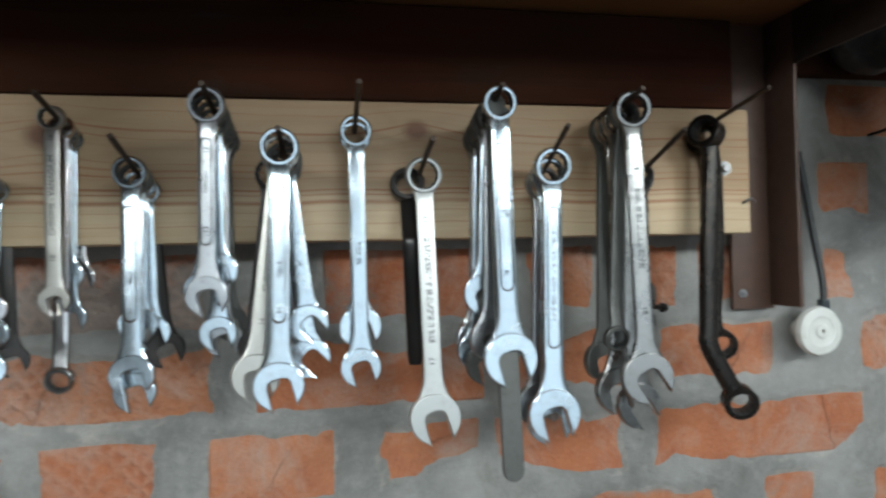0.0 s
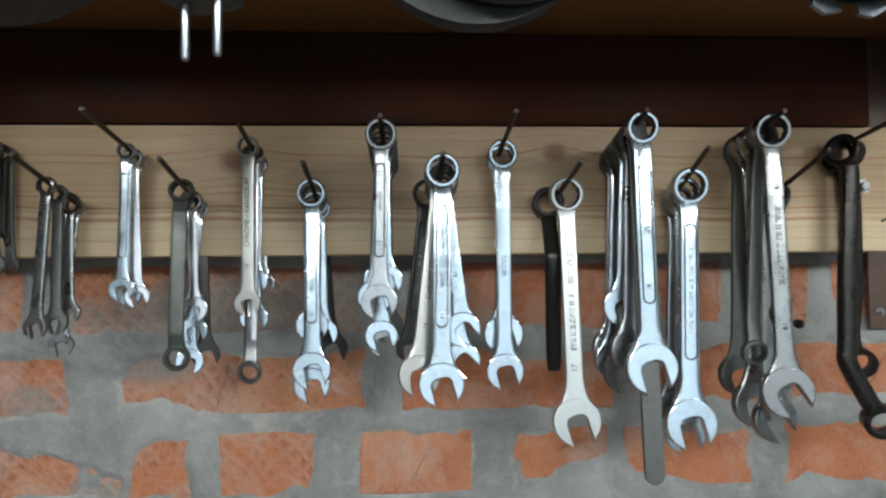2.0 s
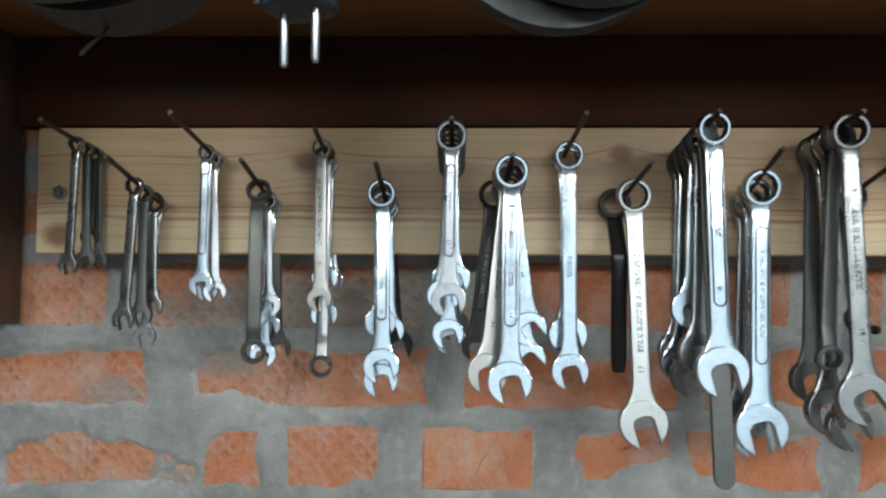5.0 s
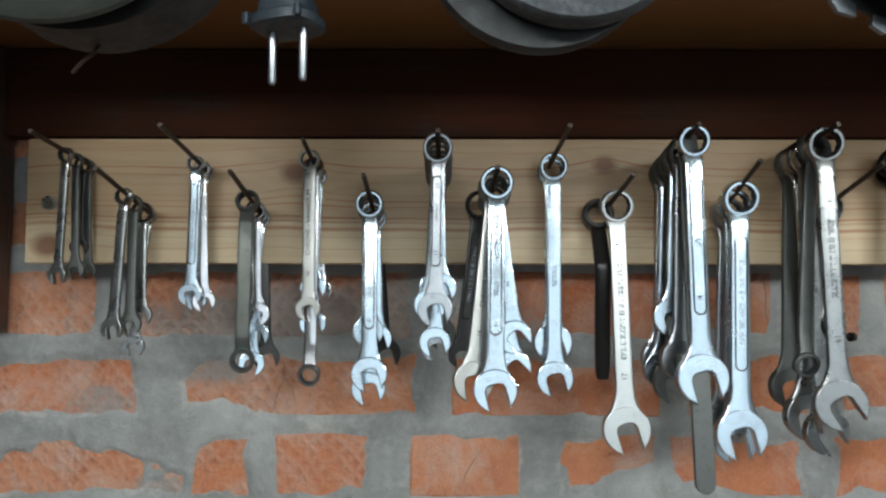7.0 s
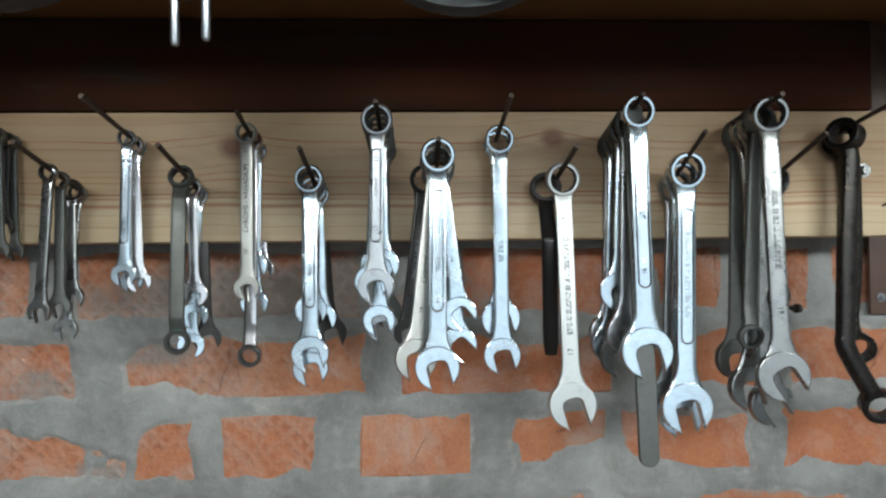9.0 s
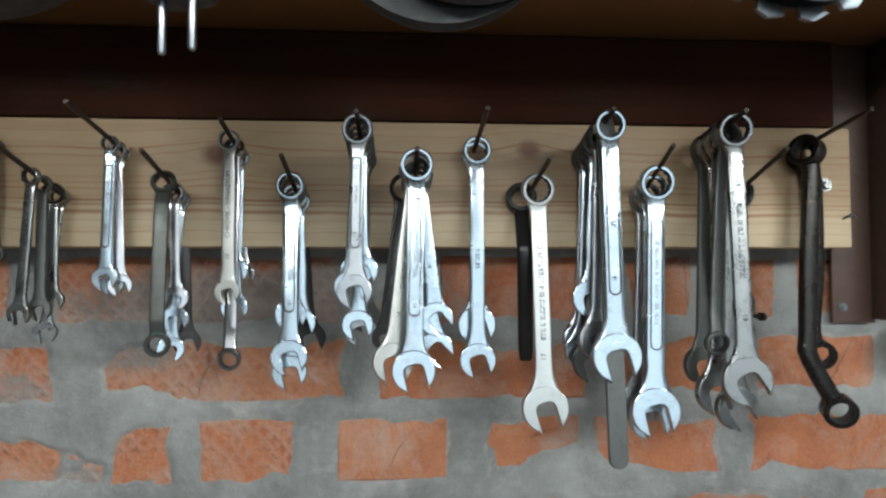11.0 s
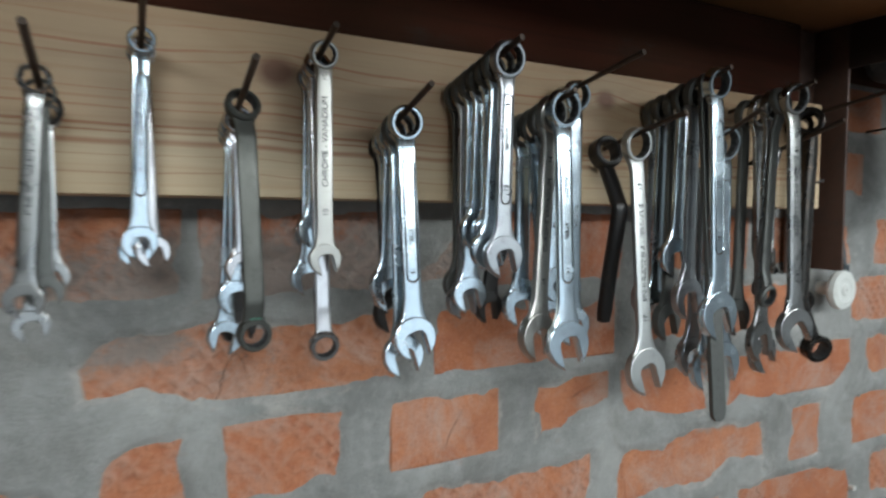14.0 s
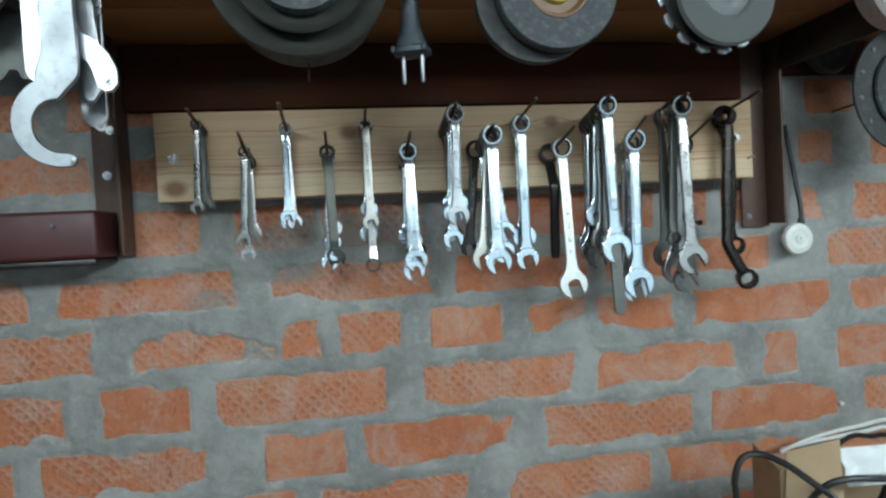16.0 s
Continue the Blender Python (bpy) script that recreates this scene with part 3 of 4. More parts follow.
# ---- spanners ----
def ring_end(r, bore, h, parent, material, m, name="ring_end"):
    """A ring with a twelve-pointed bore."""
    bm = bmesh.new()
    n, b = 48, min(0.0012, h * 0.25)
    outer = [(r - b, -h / 2), (r, -h / 2 + b), (r, h / 2 - b), (r - b, h / 2)]
    loops = []
    for q, y in outer + [(bore * 1.1, h / 2), (None, h * 0.3), (None, -h * 0.3), (bore * 1.1, -h / 2)]:
        loop = []
        for i in range(n):
            a = 2 * math.pi * i / n
            s = q if q else bore * (1.05 if i % 4 == 0 else 0.95 if i % 4 == 2 else 1.0)
            loop.append(bm.verts.new((s * math.cos(a), y, s * math.sin(a))))
        loops.append(loop)
    for a, b2 in zip(loops, loops[1:] + loops[:1]):
        for i in range(n):
            j = (i + 1) % n
            bm.faces.new((a[i], a[j], b2[j], b2[i]))
    ob = part(name, bm, material, parent)
    # bore faces painted dark for the shade inside the ring
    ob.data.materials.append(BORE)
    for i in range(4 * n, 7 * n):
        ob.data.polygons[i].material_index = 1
    ob.matrix_basis = m
    return ob


def jaw_outline(r, slot, lean):
    """The outline of a round jaw head about (0, 0), its mouth below and turned by lean."""
    axis = radians(-90) + lean
    ax, az = math.cos(axis), math.sin(axis)
    horn = radians(36)
    a0, a1 = axis + horn, 2 * math.pi + axis - horn
    arc = []
    for i in range(37):
        a = a0 + (a1 - a0) * i / 36
        q = r * (1 - 0.06 * max(0.0, math.sin(a)) ** 2)
        arc.append((q * math.cos(a), q * math.sin(a)))
    w = slot / 2

    def loc(u, v):
        return (u * ax - v * az, u * az + v * ax)

    mouth = [loc(r * 0.97, -w * 1.04), loc(-r * 0.02, -w), loc(-r * 0.18, -w * 0.8), loc(-r * 0.25, -w * 0.4), loc(-r * 0.25, w * 0.4), loc(-r * 0.18, w * 0.8), loc(-r * 0.02, w), loc(r * 0.97, w * 1.04)]
    return arc + mouth


def stadium(w, z0, z1, n=8):
    top = [(w * math.cos(math.pi * i / n), z1 - w + w * math.sin(math.pi * i / n)) for i in range(n + 1)]
    return top + [(-x, z0 + z1 - z) for x, z in top]


def panel_ridge(parent, w, z0, z1, y, material):
    """A raised rim round a sunken panel on the shank."""
    bm = bmesh.new()
    line = [(x, y, z) for x, z in stadium(w, z0, z1)]
    rings = []
    for i, p in enumerate(line):
        p = Vector(p)
        d = (Vector(line[(i + 1) % len(line)]) - Vector(line[i - 1])).normalized()
        out = Vector((d.z, 0, -d.x))
        rings.append([bm.verts.new(p + 0.0007 * (math.cos(a) * out + math.sin(a) * Vector((0, 1, 0)))) for a in (0, math.pi * 0.5, math.pi, math.pi * 1.5)])
    for i, a in enumerate(rings):
        b = rings[(i + 1) % len(rings)]
        for j in range(4):
            bm.faces.new((a[j], a[(j + 1) % 4], b[(j + 1) % 4], b[j]))
    return part("raised_panel", bm, material, parent)


def mark_bars(parent, z0, z1, y, tall, material, seed):
    """Bars in place of writing that cannot be read, along the shank."""
    rnd = random.Random(seed)
    bm = bmesh.new()
    z = z1
    while z > z0:
        s = rnd.uniform(0.0008, 0.0016)
        q = tall / 2
        for c in rnd.choice(((0.0,), (-0.7, 0.7), (0.0,), (-0.6,), (0.6,))):
            e = q if c == 0 else q * 0.35
            box(c * q - e, c * q + e, y - 0.0002, y + 0.0003, z - s * 0.55, z, bm=bm)
        z -= s * rnd.uniform(0.9, 1.1) if rnd.random() > 0.12 else 0.003
    return part("marking", bm, material, parent)


Z_TEXT = Euler((radians(90), radians(90), 0)).to_matrix().to_4x4()
UP_TEXT = Euler((radians(90), radians(-90), 0)).to_matrix().to_4x4()


def combination(m, label, L, ring_r, jaw_r, w, t, material, mouth=15, panel=False, words=(), bars=None, slot=0.92, seed=1, ring=None):
    """A combination spanner hanging by its ring; the ring's centre is the origin, the jaw below."""
    ob = thing("combination_spanner", m, label, "spanner", "spanners on the board")
    bore = ring_r * 0.72
    L = L + 0.27 * jaw_r
    ring_end(ring_r, bore, t * 1.45, ob, ring or material, pose(0, -t * 0.12, 0, 12))
    z0, z1 = -ring_r * 0.80, -L + 0.5 * jaw_r
    st = []
    near = (1.35 * jaw_r) / (z0 - z1)
    for i in range(27):
        f = (i / 26) ** 1.5 if i < 13 else 0.5 ** 1.5 + (1 - 0.5 ** 1.5) * (i - 13) / 13
        down = f * (z0 - z1) / ring_r
        flare = max(0.0, 1 - down / 0.9) ** 2
        swell = max(0.0, (f - 1 + near) / near) ** 2.2
        wide = w / 2 * (0.94 + 0.06 * f) + flare * max(0.0, ring_r * 0.62 - w * 0.47)
        st.append(((0, flare * (ring_r * 0.17 + t * 0.05), z0 + (z1 - z0) * f), wide + swell * max(0.0, 0.80 * jaw_r - wide), t / 2 * (0.9 + 0.2 * flare), (1, 0, 0), (0, -1, 0)))
    shank = part("shank", loft(st, square=0.44), material, ob)
    jaw = part("open_jaw", plate(jaw_outline(jaw_r, jaw_r * slot, radians(mouth)), t * 1.28, 0.0009), material, ob)
    jaw.matrix_basis = pose(0, 0, -L)
    face = -t * 0.45
    z1 = -L + 1.75 * jaw_r
    mid, half = (z0 + z1) / 2, (z0 - z1) / 2
    if panel:
        panel_ridge(shank, w * 0.3, mid - half * 0.8, mid + half * 0.72, face - 0.0001, material)
        if not words:
            mark_bars(shank, mid - half * 0.5, mid + half * 0.45, face - 0.0002, w * 0.2, ENGRAVE, seed)
    if bars:
        mark_bars(shank, mid + half * bars[0], mid + half * bars[1], face - 0.0002, w * 0.32, INK, seed)
    for text, pos, size, up in words:
        letters(text, size, INK, shank, Matrix.Translation((0, face - 0.0002, mid + half * pos)) @ (UP_TEXT if up else Z_TEXT))
    return ob


def cranked_ring(m, label, L, r0, r1, w, t, material, crank, dot=False, bend=0.018, flat=0.5):
    """A double ring spanner whose ends are set off from the handle by crank (metres along -y)."""
    ob = thing("ring_spanner", m, label, "spanner", "spanners on the board")
    ring_end(r0, r0 * 0.64, t * 1.5, ob, material, pose(0, 0, 0, -14))
    ring_end(r1, r1 * 0.64, t * 1.5, ob, material, pose(0, 0, -L, 14))
    line = [(0.0, -r0 * 0.75), (crank * 0.1, -r0 * 1.1), (crank * 0.9, -r0 * 1.1 - bend), (crank, -r0 * 1.5 - bend), (crank, -L / 2), (crank, -L + r1 * 1.5 + bend), (crank * 0.9, -L + r1 * 1.1 + bend), (crank * 0.1, -L + r1 * 1.1), (0.0, -L + r1 * 0.75)]
    st = []
    for i, (y, z) in enumerate(line):
        a, b = line[max(i - 1, 0)], line[min(i + 1, len(line) - 1)]
        d = Vector((0, b[0] - a[0], b[1] - a[1])).normalized()
        st.append(((0, y, z), w / 2 * (1.15 if i in (0, 8) else 1.0), t / 2, (1, 0, 0), Vector((1, 0, 0)).cross(d)))
    part("shank", loft(st, square=flat), material, ob)
    if dot:
        tag = part("paint_mark", box(-r1 * 0.3, r1 * 0.3, -0.0006, 0, -0.001, 0.0015), GREEN, ob, "green paint mark")
        tag.matrix_basis = pose(0, -t * 0.8, -L + r1 * 0.80)
    return ob


def bent_ring(m, label, keys, r0, r1, w, t, material, turn=0.0):
    """A heavy ring spanner bent in its own plane: keys are (x, z) along the handle, rings at both ends."""
    ob = thing("ring_spanner", m, label, "spanner", "spanners on the board")
    ring_end(r0, r0 * 0.62, t * 1.45, ob, material, pose(0, 0, 0, -8, 0, -56))
    x1, z1 = keys[-1]
    ring_end(r1, r1 * 0.62, t * 1.25, ob, material, pose(x1, 0, z1, 12, 0, turn))
    pts = curve_points([(x, 0, z) for x, z in keys], 6)
    pts = [p for p in pts if p.length > r0 * 0.72 and (p - Vector((x1, 0, z1))).length > r1 * 0.72]
    st = []
    for i, p in enumerate(pts):
        d = (pts[min(i + 1, len(pts) - 1)] - pts[max(i - 1, 0)]).normalized()
        st.append((p, w / 2, t / 2, Vector((-d.z, 0, d.x)), (0, -1, 0)))
    part("shank", loft(st, square=0.7), material, ob)
    return ob


def ring_lever(m, label, r0, L, w, t, material):
    """A ring with a cranked lever that ends in a blunt tip."""
    ob = thing("ring_lever", m, label, "spanner", "spanners on the board")
    ring_end(r0, r0 * 0.62, t * 1.4, ob, material, pose(0, 0, 0, -12))
    line = curve_points([(0, 0, -r0 * 0.8), (0, -0.004, -r0 * 1.3), (0, -0.017, -r0 * 3.0), (0, -0.019, -r0 * 3.8), (0, -0.006, -L * 0.7), (0, 0.004, -L)], 5)
    st = []
    for i, p in enumerate(line):
        d = (line[min(i + 1, len(line) - 1)] - line[max(i - 1, 0)]).normalized()
        st.append((p, w / 2 * (1 if i < len(line) - 1 else 0.8), t / 2, (1, 0, 0), Vector((1, 0, 0)).cross(d)))
    part("lever", loft(st, square=0.7), material, ob)
    return ob


def nail(x, y, z, slope, tip, radius=0.0021, drift=0.0):
    """A nail driven into the board at an upward slant; (x, y, z) lies on it."""
    back = 0.56
    a = Vector((x, back, z - slope * (back - y)))
    b = Vector((x + drift, tip, z + slope * (y - tip)))
    ob = part("nail", rod([a, a.lerp(b, 0.5), b], radius, 10), NAIL)
    return tagged(ob, "rusty dark steel nail slanting out of the pine board", "nail", "nails of the board")


class Peg:
    """A nail with spanners hung on it, from front to back."""

    def __init__(self, x, y, z, bore, tip, tip_z):
        self.x, self.y, self.z = x, y, z + bore - 0.0021
        self.slope = max(0.05, (tip_z - self.z) / (y - tip))
        nail(x, y, self.z, self.slope, tip)

    def at(self, back, bore, lean=0.0, yaw=0.0, dx=0.0, pitch=0.0):
        """The pose of a spanner hung `back` metres behind the front one."""
        y = self.y + back
        z = self.z - self.slope * back
        return pose(self.x + dx, y, z + 0.0021, 0, 0, 0) @ pose(0, 0, 0, pitch, lean, yaw) @ pose(0, 0, -bore)


def B(r):
    return r * 0.72


S = "small worn steel combination spanner hanging on a nail"
C = "polished chrome combination spanner hanging on a nail"
T = "satin grey combination spanner hanging on a nail"

p = Peg(-0.445, 0.502, 1.651, B(0.0068), 0.453, 1.661)
combination(p.at(0, B(0.0068), 2.6, -6), S, 0.105, 0.0068, 0.0085, 0.0078, 0.0042, WORN, bars=(-0.5, 0.5), seed=2)
combination(p.at(0.014, B(0.0068), -1.2, 4), S, 0.098, 0.0068, 0.0085, 0.007, 0.004, GUN)
combination(p.at(0.025, B(0.007), 1, 8), S, 0.075, 0.007, 0.0078, 0.007, 0.004, BLACK)
combination(p.at(0.033, B(0.007), -1.5, 5), S, 0.096, 0.007, 0.0078, 0.007, 0.004, GUN)

p = Peg(-0.385, 0.489, 1.612, B(0.0078), 0.443, 1.629)
combination(p.at(0, B(0.0078), 3.8, -4), S, 0.112, 0.0078, 0.0095, 0.0092, 0.0045, WORN, bars=(-0.4, 0.6), seed=3)
combination(p.at(0.015, B(0.0078), 0.2, 8), S, 0.105, 0.0078, 0.0094, 0.0085, 0.0045, GUN)
combination(p.at(0.031, B(0.0095), -0.8, 6), "small black headed combination spanner hanging on a nail", 0.092, 0.0095, 0.0095, 0.0088, 0.0045, WORN, ring=BLACK)
combination(p.at(0.043, B(0.008), 4.6, 8), S, 0.119, 0.008, 0.0098, 0.0080, 0.0045, WORN)

p = Peg(-0.335, 0.518, 1.646, B(0.0078), 0.444, 1.664)
combination(p.at(0, B(0.0078), 1.4, 6), C, 0.117, 0.0078, 0.0102, 0.0098, 0.0045, CHROME, panel=True, seed=4)
combination(p.at(0.012, B(0.0078), -2.0, 14), C, 0.121, 0.0078, 0.0102, 0.009, 0.0045, DARKCHROME)
combination(p.at(0.020, B(0.0078), 2.4, 6), C, 0.119, 0.0078, 0.0098, 0.008, 0.0042, CHROME)

p = Peg(-0.281, 0.499, 1.609, B(0.0105), 0.452, 1.628)
cranked_ring(p.at(0, B(0.0105), -0.4, 6, pitch=-6.5), "dark grey cranked ring spanner with a green paint mark", 0.1385, 0.0105, 0.0102, 0.0122, 0.0052, PATINA, -0.004, True, bend=0.006)
combination(p.at(0.022, B(0.009), -1.6, 12), S, 0.092, 0.009, 0.0112, 0.0092, 0.0048, DARKCHROME, mouth=-20)
combination(p.at(0.031, B(0.009), 0.2, 8), C, 0.109, 0.009, 0.0118, 0.0092, 0.0048, CHROME)
combination(p.at(0.040, B(0.009), 2.6, 14), C, 0.134, 0.009, 0.0118, 0.0095, 0.0048, CHROME, mouth=-12)
combination(p.at(0.049, B(0.009), -1.8, 20), "blackened steel combination spanner behind the others", 0.127, 0.009, 0.0125, 0.010, 0.0048, BLACK)

p = Peg(-0.228, 0.506, 1.648, B(0.0092), 0.478, 1.66)
combination(p.at(0, B(0.0092), 0, 0), "satin combination spanner stamped chrome vanadium ten", 0.131, 0.0092, 0.0108, 0.0115, 0.005, NICKEL, words=(("CHROME - VANADIUM", 0.08, 0.0058, True), ("10", -0.78, 0.0052, True), ("10", 0.86, 0.0052, True)))
cranked_ring(p.at(0.015, B(0.0098), -0.2, 0, pitch=-3), "dark chrome ring spanner with a bright bent neck", 0.189, 0.0098, 0.0104, 0.0112, 0.0046, DARKCHROME, 0.002, bend=0.014)
combination(p.at(0.023, B(0.009), 0.2, 4), C, 0.106, 0.009, 0.0120, 0.0105, 0.0048, CHROME)
combination(p.at(0.034, B(0.009), 1.1, 6), C, 0.137, 0.009, 0.0122, 0.0105, 0.0048, CHROME)
combination(p.at(0.043, B(0.009), -0.8, 0), C, 0.104, 0.009, 0.0115, 0.0105, 0.0045, DARKCHROME)

p = Peg(-0.173, 0.500, 1.607, B(0.0122), 0.457, 1.626)
combination(p.at(0, B(0.0122), -0.8, 0, pitch=-4.5), "chrome combination spanner with an alloy steel panel marked 12", 0.1438, 0.0122, 0.0154, 0.0138, 0.0058, CHROME, panel=True, words=(("12", 0.58, 0.0042, False), ("ALLOY", 0.26, 0.0042, False), ("STEEL", -0.24, 0.0042, False), ("12", -0.66, 0.0042, False)))
# rear ring in dark steel: shade behind the front ring, put in as colour
combination(p.at(0.012, B(0.012), 0.0, 0, pitch=-3.5), C, 0.155, 0.012, 0.0150, 0.0130, 0.0055, CHROME, mouth=15, ring=GUN)
combination(p.at(0.023, B(0.0115), 1.6, 8), C, 0.104, 0.0115, 0.0140, 0.013, 0.005, CHROME, panel=True, seed=7)
combination(p.at(0.034, B(0.0115), -1.6, 8), C, 0.109, 0.0115, 0.0140, 0.013, 0.005, CHROME)
combination(p.at(0.046, B(0.011), -4.4, 25), "blackened steel combination spanner behind the others", 0.122, 0.011, 0.0155, 0.013, 0.005, BLACK)

p = Peg(-0.112, 0.465, 1.650, B(0.0126), 0.447, 1.6605)
combination(p.at(0, B(0.0126), 0.9, 0), "steel combination spanner with a raised panel marked 13", 0.130, 0.0126, 0.0145, 0.0120, 0.0058, STEEL, panel=True, words=(("13", -0.58, 0.0050, True), ("GERMANY", 0.10, 0.0034, True), ("13", 0.55, 0.0050, True)))
# the row's rings are coloured dark for the shade behind the front one
for i, (dL, lean, mat) in enumerate(((-0.006, 2.6, CHROME), (-0.022, -0.9, CHROME), (-0.024, 1.6, CHROME), (0.022, 1.0, CHROME), (0.026, 0.4, STEEL), (0.012, -0.8, GUN))):
    combination(p.at(0.0115 * (i + 1), B(0.0122), lean, 3 * i % 7 - 2), C if mat is CHROME else "worn steel combination spanner in a full row on one nail", 0.131 + dL, 0.0122, 0.0140, 0.0112, 0.0055, mat, ring=GUN)

p = Peg(-0.063, 0.467, 1.621, B(0.0138), 0.452, 1.632)
combination(p.at(0, B(0.0138), 0.9, 0, pitch=-4), "chrome combination spanner with an alloy steel panel marked 14", 0.1645, 0.0138, 0.0176, 0.0150, 0.006, CHROME, panel=True, words=(("14", 0.60, 0.0048, False), ("ALLOY", 0.28, 0.0048, False), ("STEEL", -0.22, 0.0048, False), ("14", -0.66, 0.0048, False)))
combination(p.at(0.013, B(0.0138), 7.4, 12, pitch=-3), "satin combination spanner leaning on its neighbour", 0.158, 0.0138, 0.017, 0.0145, 0.006, NICKEL, words=(("CHROME VANADIUM", -0.05, 0.0056, True), ("14", 0.62, 0.0052, True), ("14", -0.85, 0.0052, True)))
# dark ring colour here paints the shade deeper along the nail
combination(p.at(0.025, B(0.0132), -7.2, 0), C, 0.122, 0.0132, 0.0150, 0.0138, 0.0056, CHROME, mouth=32, words=(("14", -0.55, 0.005, False),), ring=GUN)
combination(p.at(0.036, B(0.0132), -6.0, 0), C, 0.147, 0.0132, 0.0160, 0.0138, 0.0056, CHROME, mouth=38, ring=GUN)
combination(p.at(0.047, B(0.0132), 1.0, 0), C, 0.135, 0.0132, 0.0160, 0.0138, 0.0056, CHROME, ring=GUN)
combination(p.at(0.058, B(0.013), 7.0, 10, -0.010), "blackened combination spanner with a long panel at the back", 0.135, 0.0132, 0.0125, 0.0135, 0.0056, BLACK, panel=True, seed=11)

p = Peg(-0.006, 0.522, 1.645, B(0.0130), 0.445, 1.664)
combination(p.at(0, B(0.0130), 0, 0), "plain polished chrome combination spanner on a nail", 0.190, 0.0130, 0.0166, 0.0142, 0.006, CHROME, bars=(-0.3, -0.05), seed=12)
combination(p.at(0.014, B(0.0130), -0.3, 0), C, 0.156, 0.0130, 0.0178, 0.0135, 0.006, CHROME)

p = Peg(0.047, 0.506, 1.606, B(0.0148), 0.452, 1.626)
combination(p.at(0, B(0.0148), -0.8, 0, pitch=-4), "satin combination spanner stamped 17 at both ends", 0.189, 0.0148, 0.0204, 0.0152, 0.0062, SATIN, words=(("17", 0.66, 0.0068, True), ("17", -0.88, 0.0068, True)), bars=(-0.68, 0.46), slot=0.86, seed=13)
ring_lever(p.at(0.026, B(0.0145), -1.4, -6, -0.010), "black cranked ring lever with a blunt end behind a spanner", 0.0145, 0.152, 0.0140, 0.010, BLACK)

p = Peg(0.102, 0.470, 1.657, B(0.0134), 0.455, 1.668)
combination(p.at(0, B(0.0134), -0.7, 0, pitch=-1.5), "long polished combination spanner with a narrow raised panel", 0.191, 0.0134, 0.0210, 0.0162, 0.0062, CHROME, panel=True, mouth=14, words=(("18", 0.52, 0.0044, True), ("18", -0.62, 0.0044, True)), bars=(-0.06, 0.04), seed=14)
bar = thing("flat_bar", p.at(0.011, B(0.012), -0.4, 0, pitch=-4), "dark flat steel bar with rounded end hung among spanners", "steel bar")
bm = plate(stadium(0.0082, -0.288, 0.012), 0.0045, 0.0008)
part("blade", bm, GUN, bar)
# rear rings darkened by colour, as shaded by those before them
for i, (dL, lean, mat) in enumerate(((-0.010, 1.5, STEEL), (-0.048, 2.2, CHROME), (0.008, 1.0, GUN), (-0.004, 2.2, CHROME), (-0.016, 2.0, STEEL))):
    combination(p.at(0.021 + 0.0118 * i, B(0.0132), lean, (5, -4, 8, 0, 6)[i]), C if mat is CHROME else "worn steel combination spanner in a full row on one nail", 0.185 + dL, 0.0132, 0.018, 0.0138, 0.0058, mat, ring=GUN)

p = Peg(0.157, 0.503, 1.613, B(0.0160), 0.465, 1.640)
combination(p.at(0, B(0.0160), 1.9, 0, pitch=-2), "bright combination spanner with a thin ring and ribbed panel", 0.200, 0.0160, 0.0222, 0.0172, 0.0062, CHROME, panel=True, slot=0.92, seed=15)
combination(p.at(0.013, B(0.0150), 0.9, 2), C, 0.205, 0.0150, 0.0205, 0.016, 0.006, CHROME)
combination(p.at(0.026, B(0.0150), 2.4, 4), C, 0.188, 0.0150, 0.020, 0.0155, 0.006, STEEL)

p = Peg(0.216, 0.476, 1.656, B(0.0150), 0.455, 1.668)
combination(p.at(0, B(0.0150), -1.3, -6, pitch=-1.2), "worn steel combination spanner stamped 19 on its shank", 0.2125, 0.0150, 0.0212, 0.0152, 0.0062, WORN, mouth=30, words=(("19", 0.58, 0.0065, False), ("19", -0.8, 0.0065, False)), bars=(-0.42, 0.38), seed=16)
cranked_ring(p.at(0.012, B(0.0140), 3.6, 0), "dark slim ring spanner with a small lower ring", 0.187, 0.0140, 0.0110, 0.0118, 0.0045, GUN, 0.004, bend=0.012)
combination(p.at(0.023, B(0.0145), 2.0, 8), "worn steel combination spanner at the back of a nail", 0.224, 0.0145, 0.020, 0.015, 0.006, WORN)
combination(p.at(0.036, B(0.0155), -4.2, 4), "wide worn combination spanner stamped 22", 0.240, 0.0155, 0.0205, 0.0180, 0.0060, WORN, mouth=30, words=(("22", 0.58, 0.0065, False),), bars=(-0.1, 0.4), seed=17)
combination(p.at(0.050, B(0.0145), 1.6, 4), "worn steel combination spanner at the back of a nail", 0.20, 0.0145, 0.019, 0.015, 0.006, GUN)

p = Peg(0.245, 0.507, 1.606, B(0.0125), 0.445, 1.634)
ob = cranked_ring(p.at(0.018, B(0.0125), -1.0, 15), "dark spanner with a small clamp screw at its lower end", 0.125, 0.0125, 0.0135, 0.0125, 0.0055, GUN, 0.006)
screw = part("clamp_screw", rod([(-0.008, -0.004, -0.108), (0.02, -0.006, -0.112)], 0.0022, 8), BLACK, ob)
part("knob", lathe([(0.0004, -0.002), (0.0042, -0.002), (0.0042, 0.002), (0.0004, 0.002)], "y", 10, m=pose(0.02, -0.006, -0.112, 0, 0, 90)), BLACK, screw)
combination(p.at(0.006, B(0.0125), 0.5, 30), T, 0.10, 0.0125, 0.013, 0.0115, 0.005, WORN)

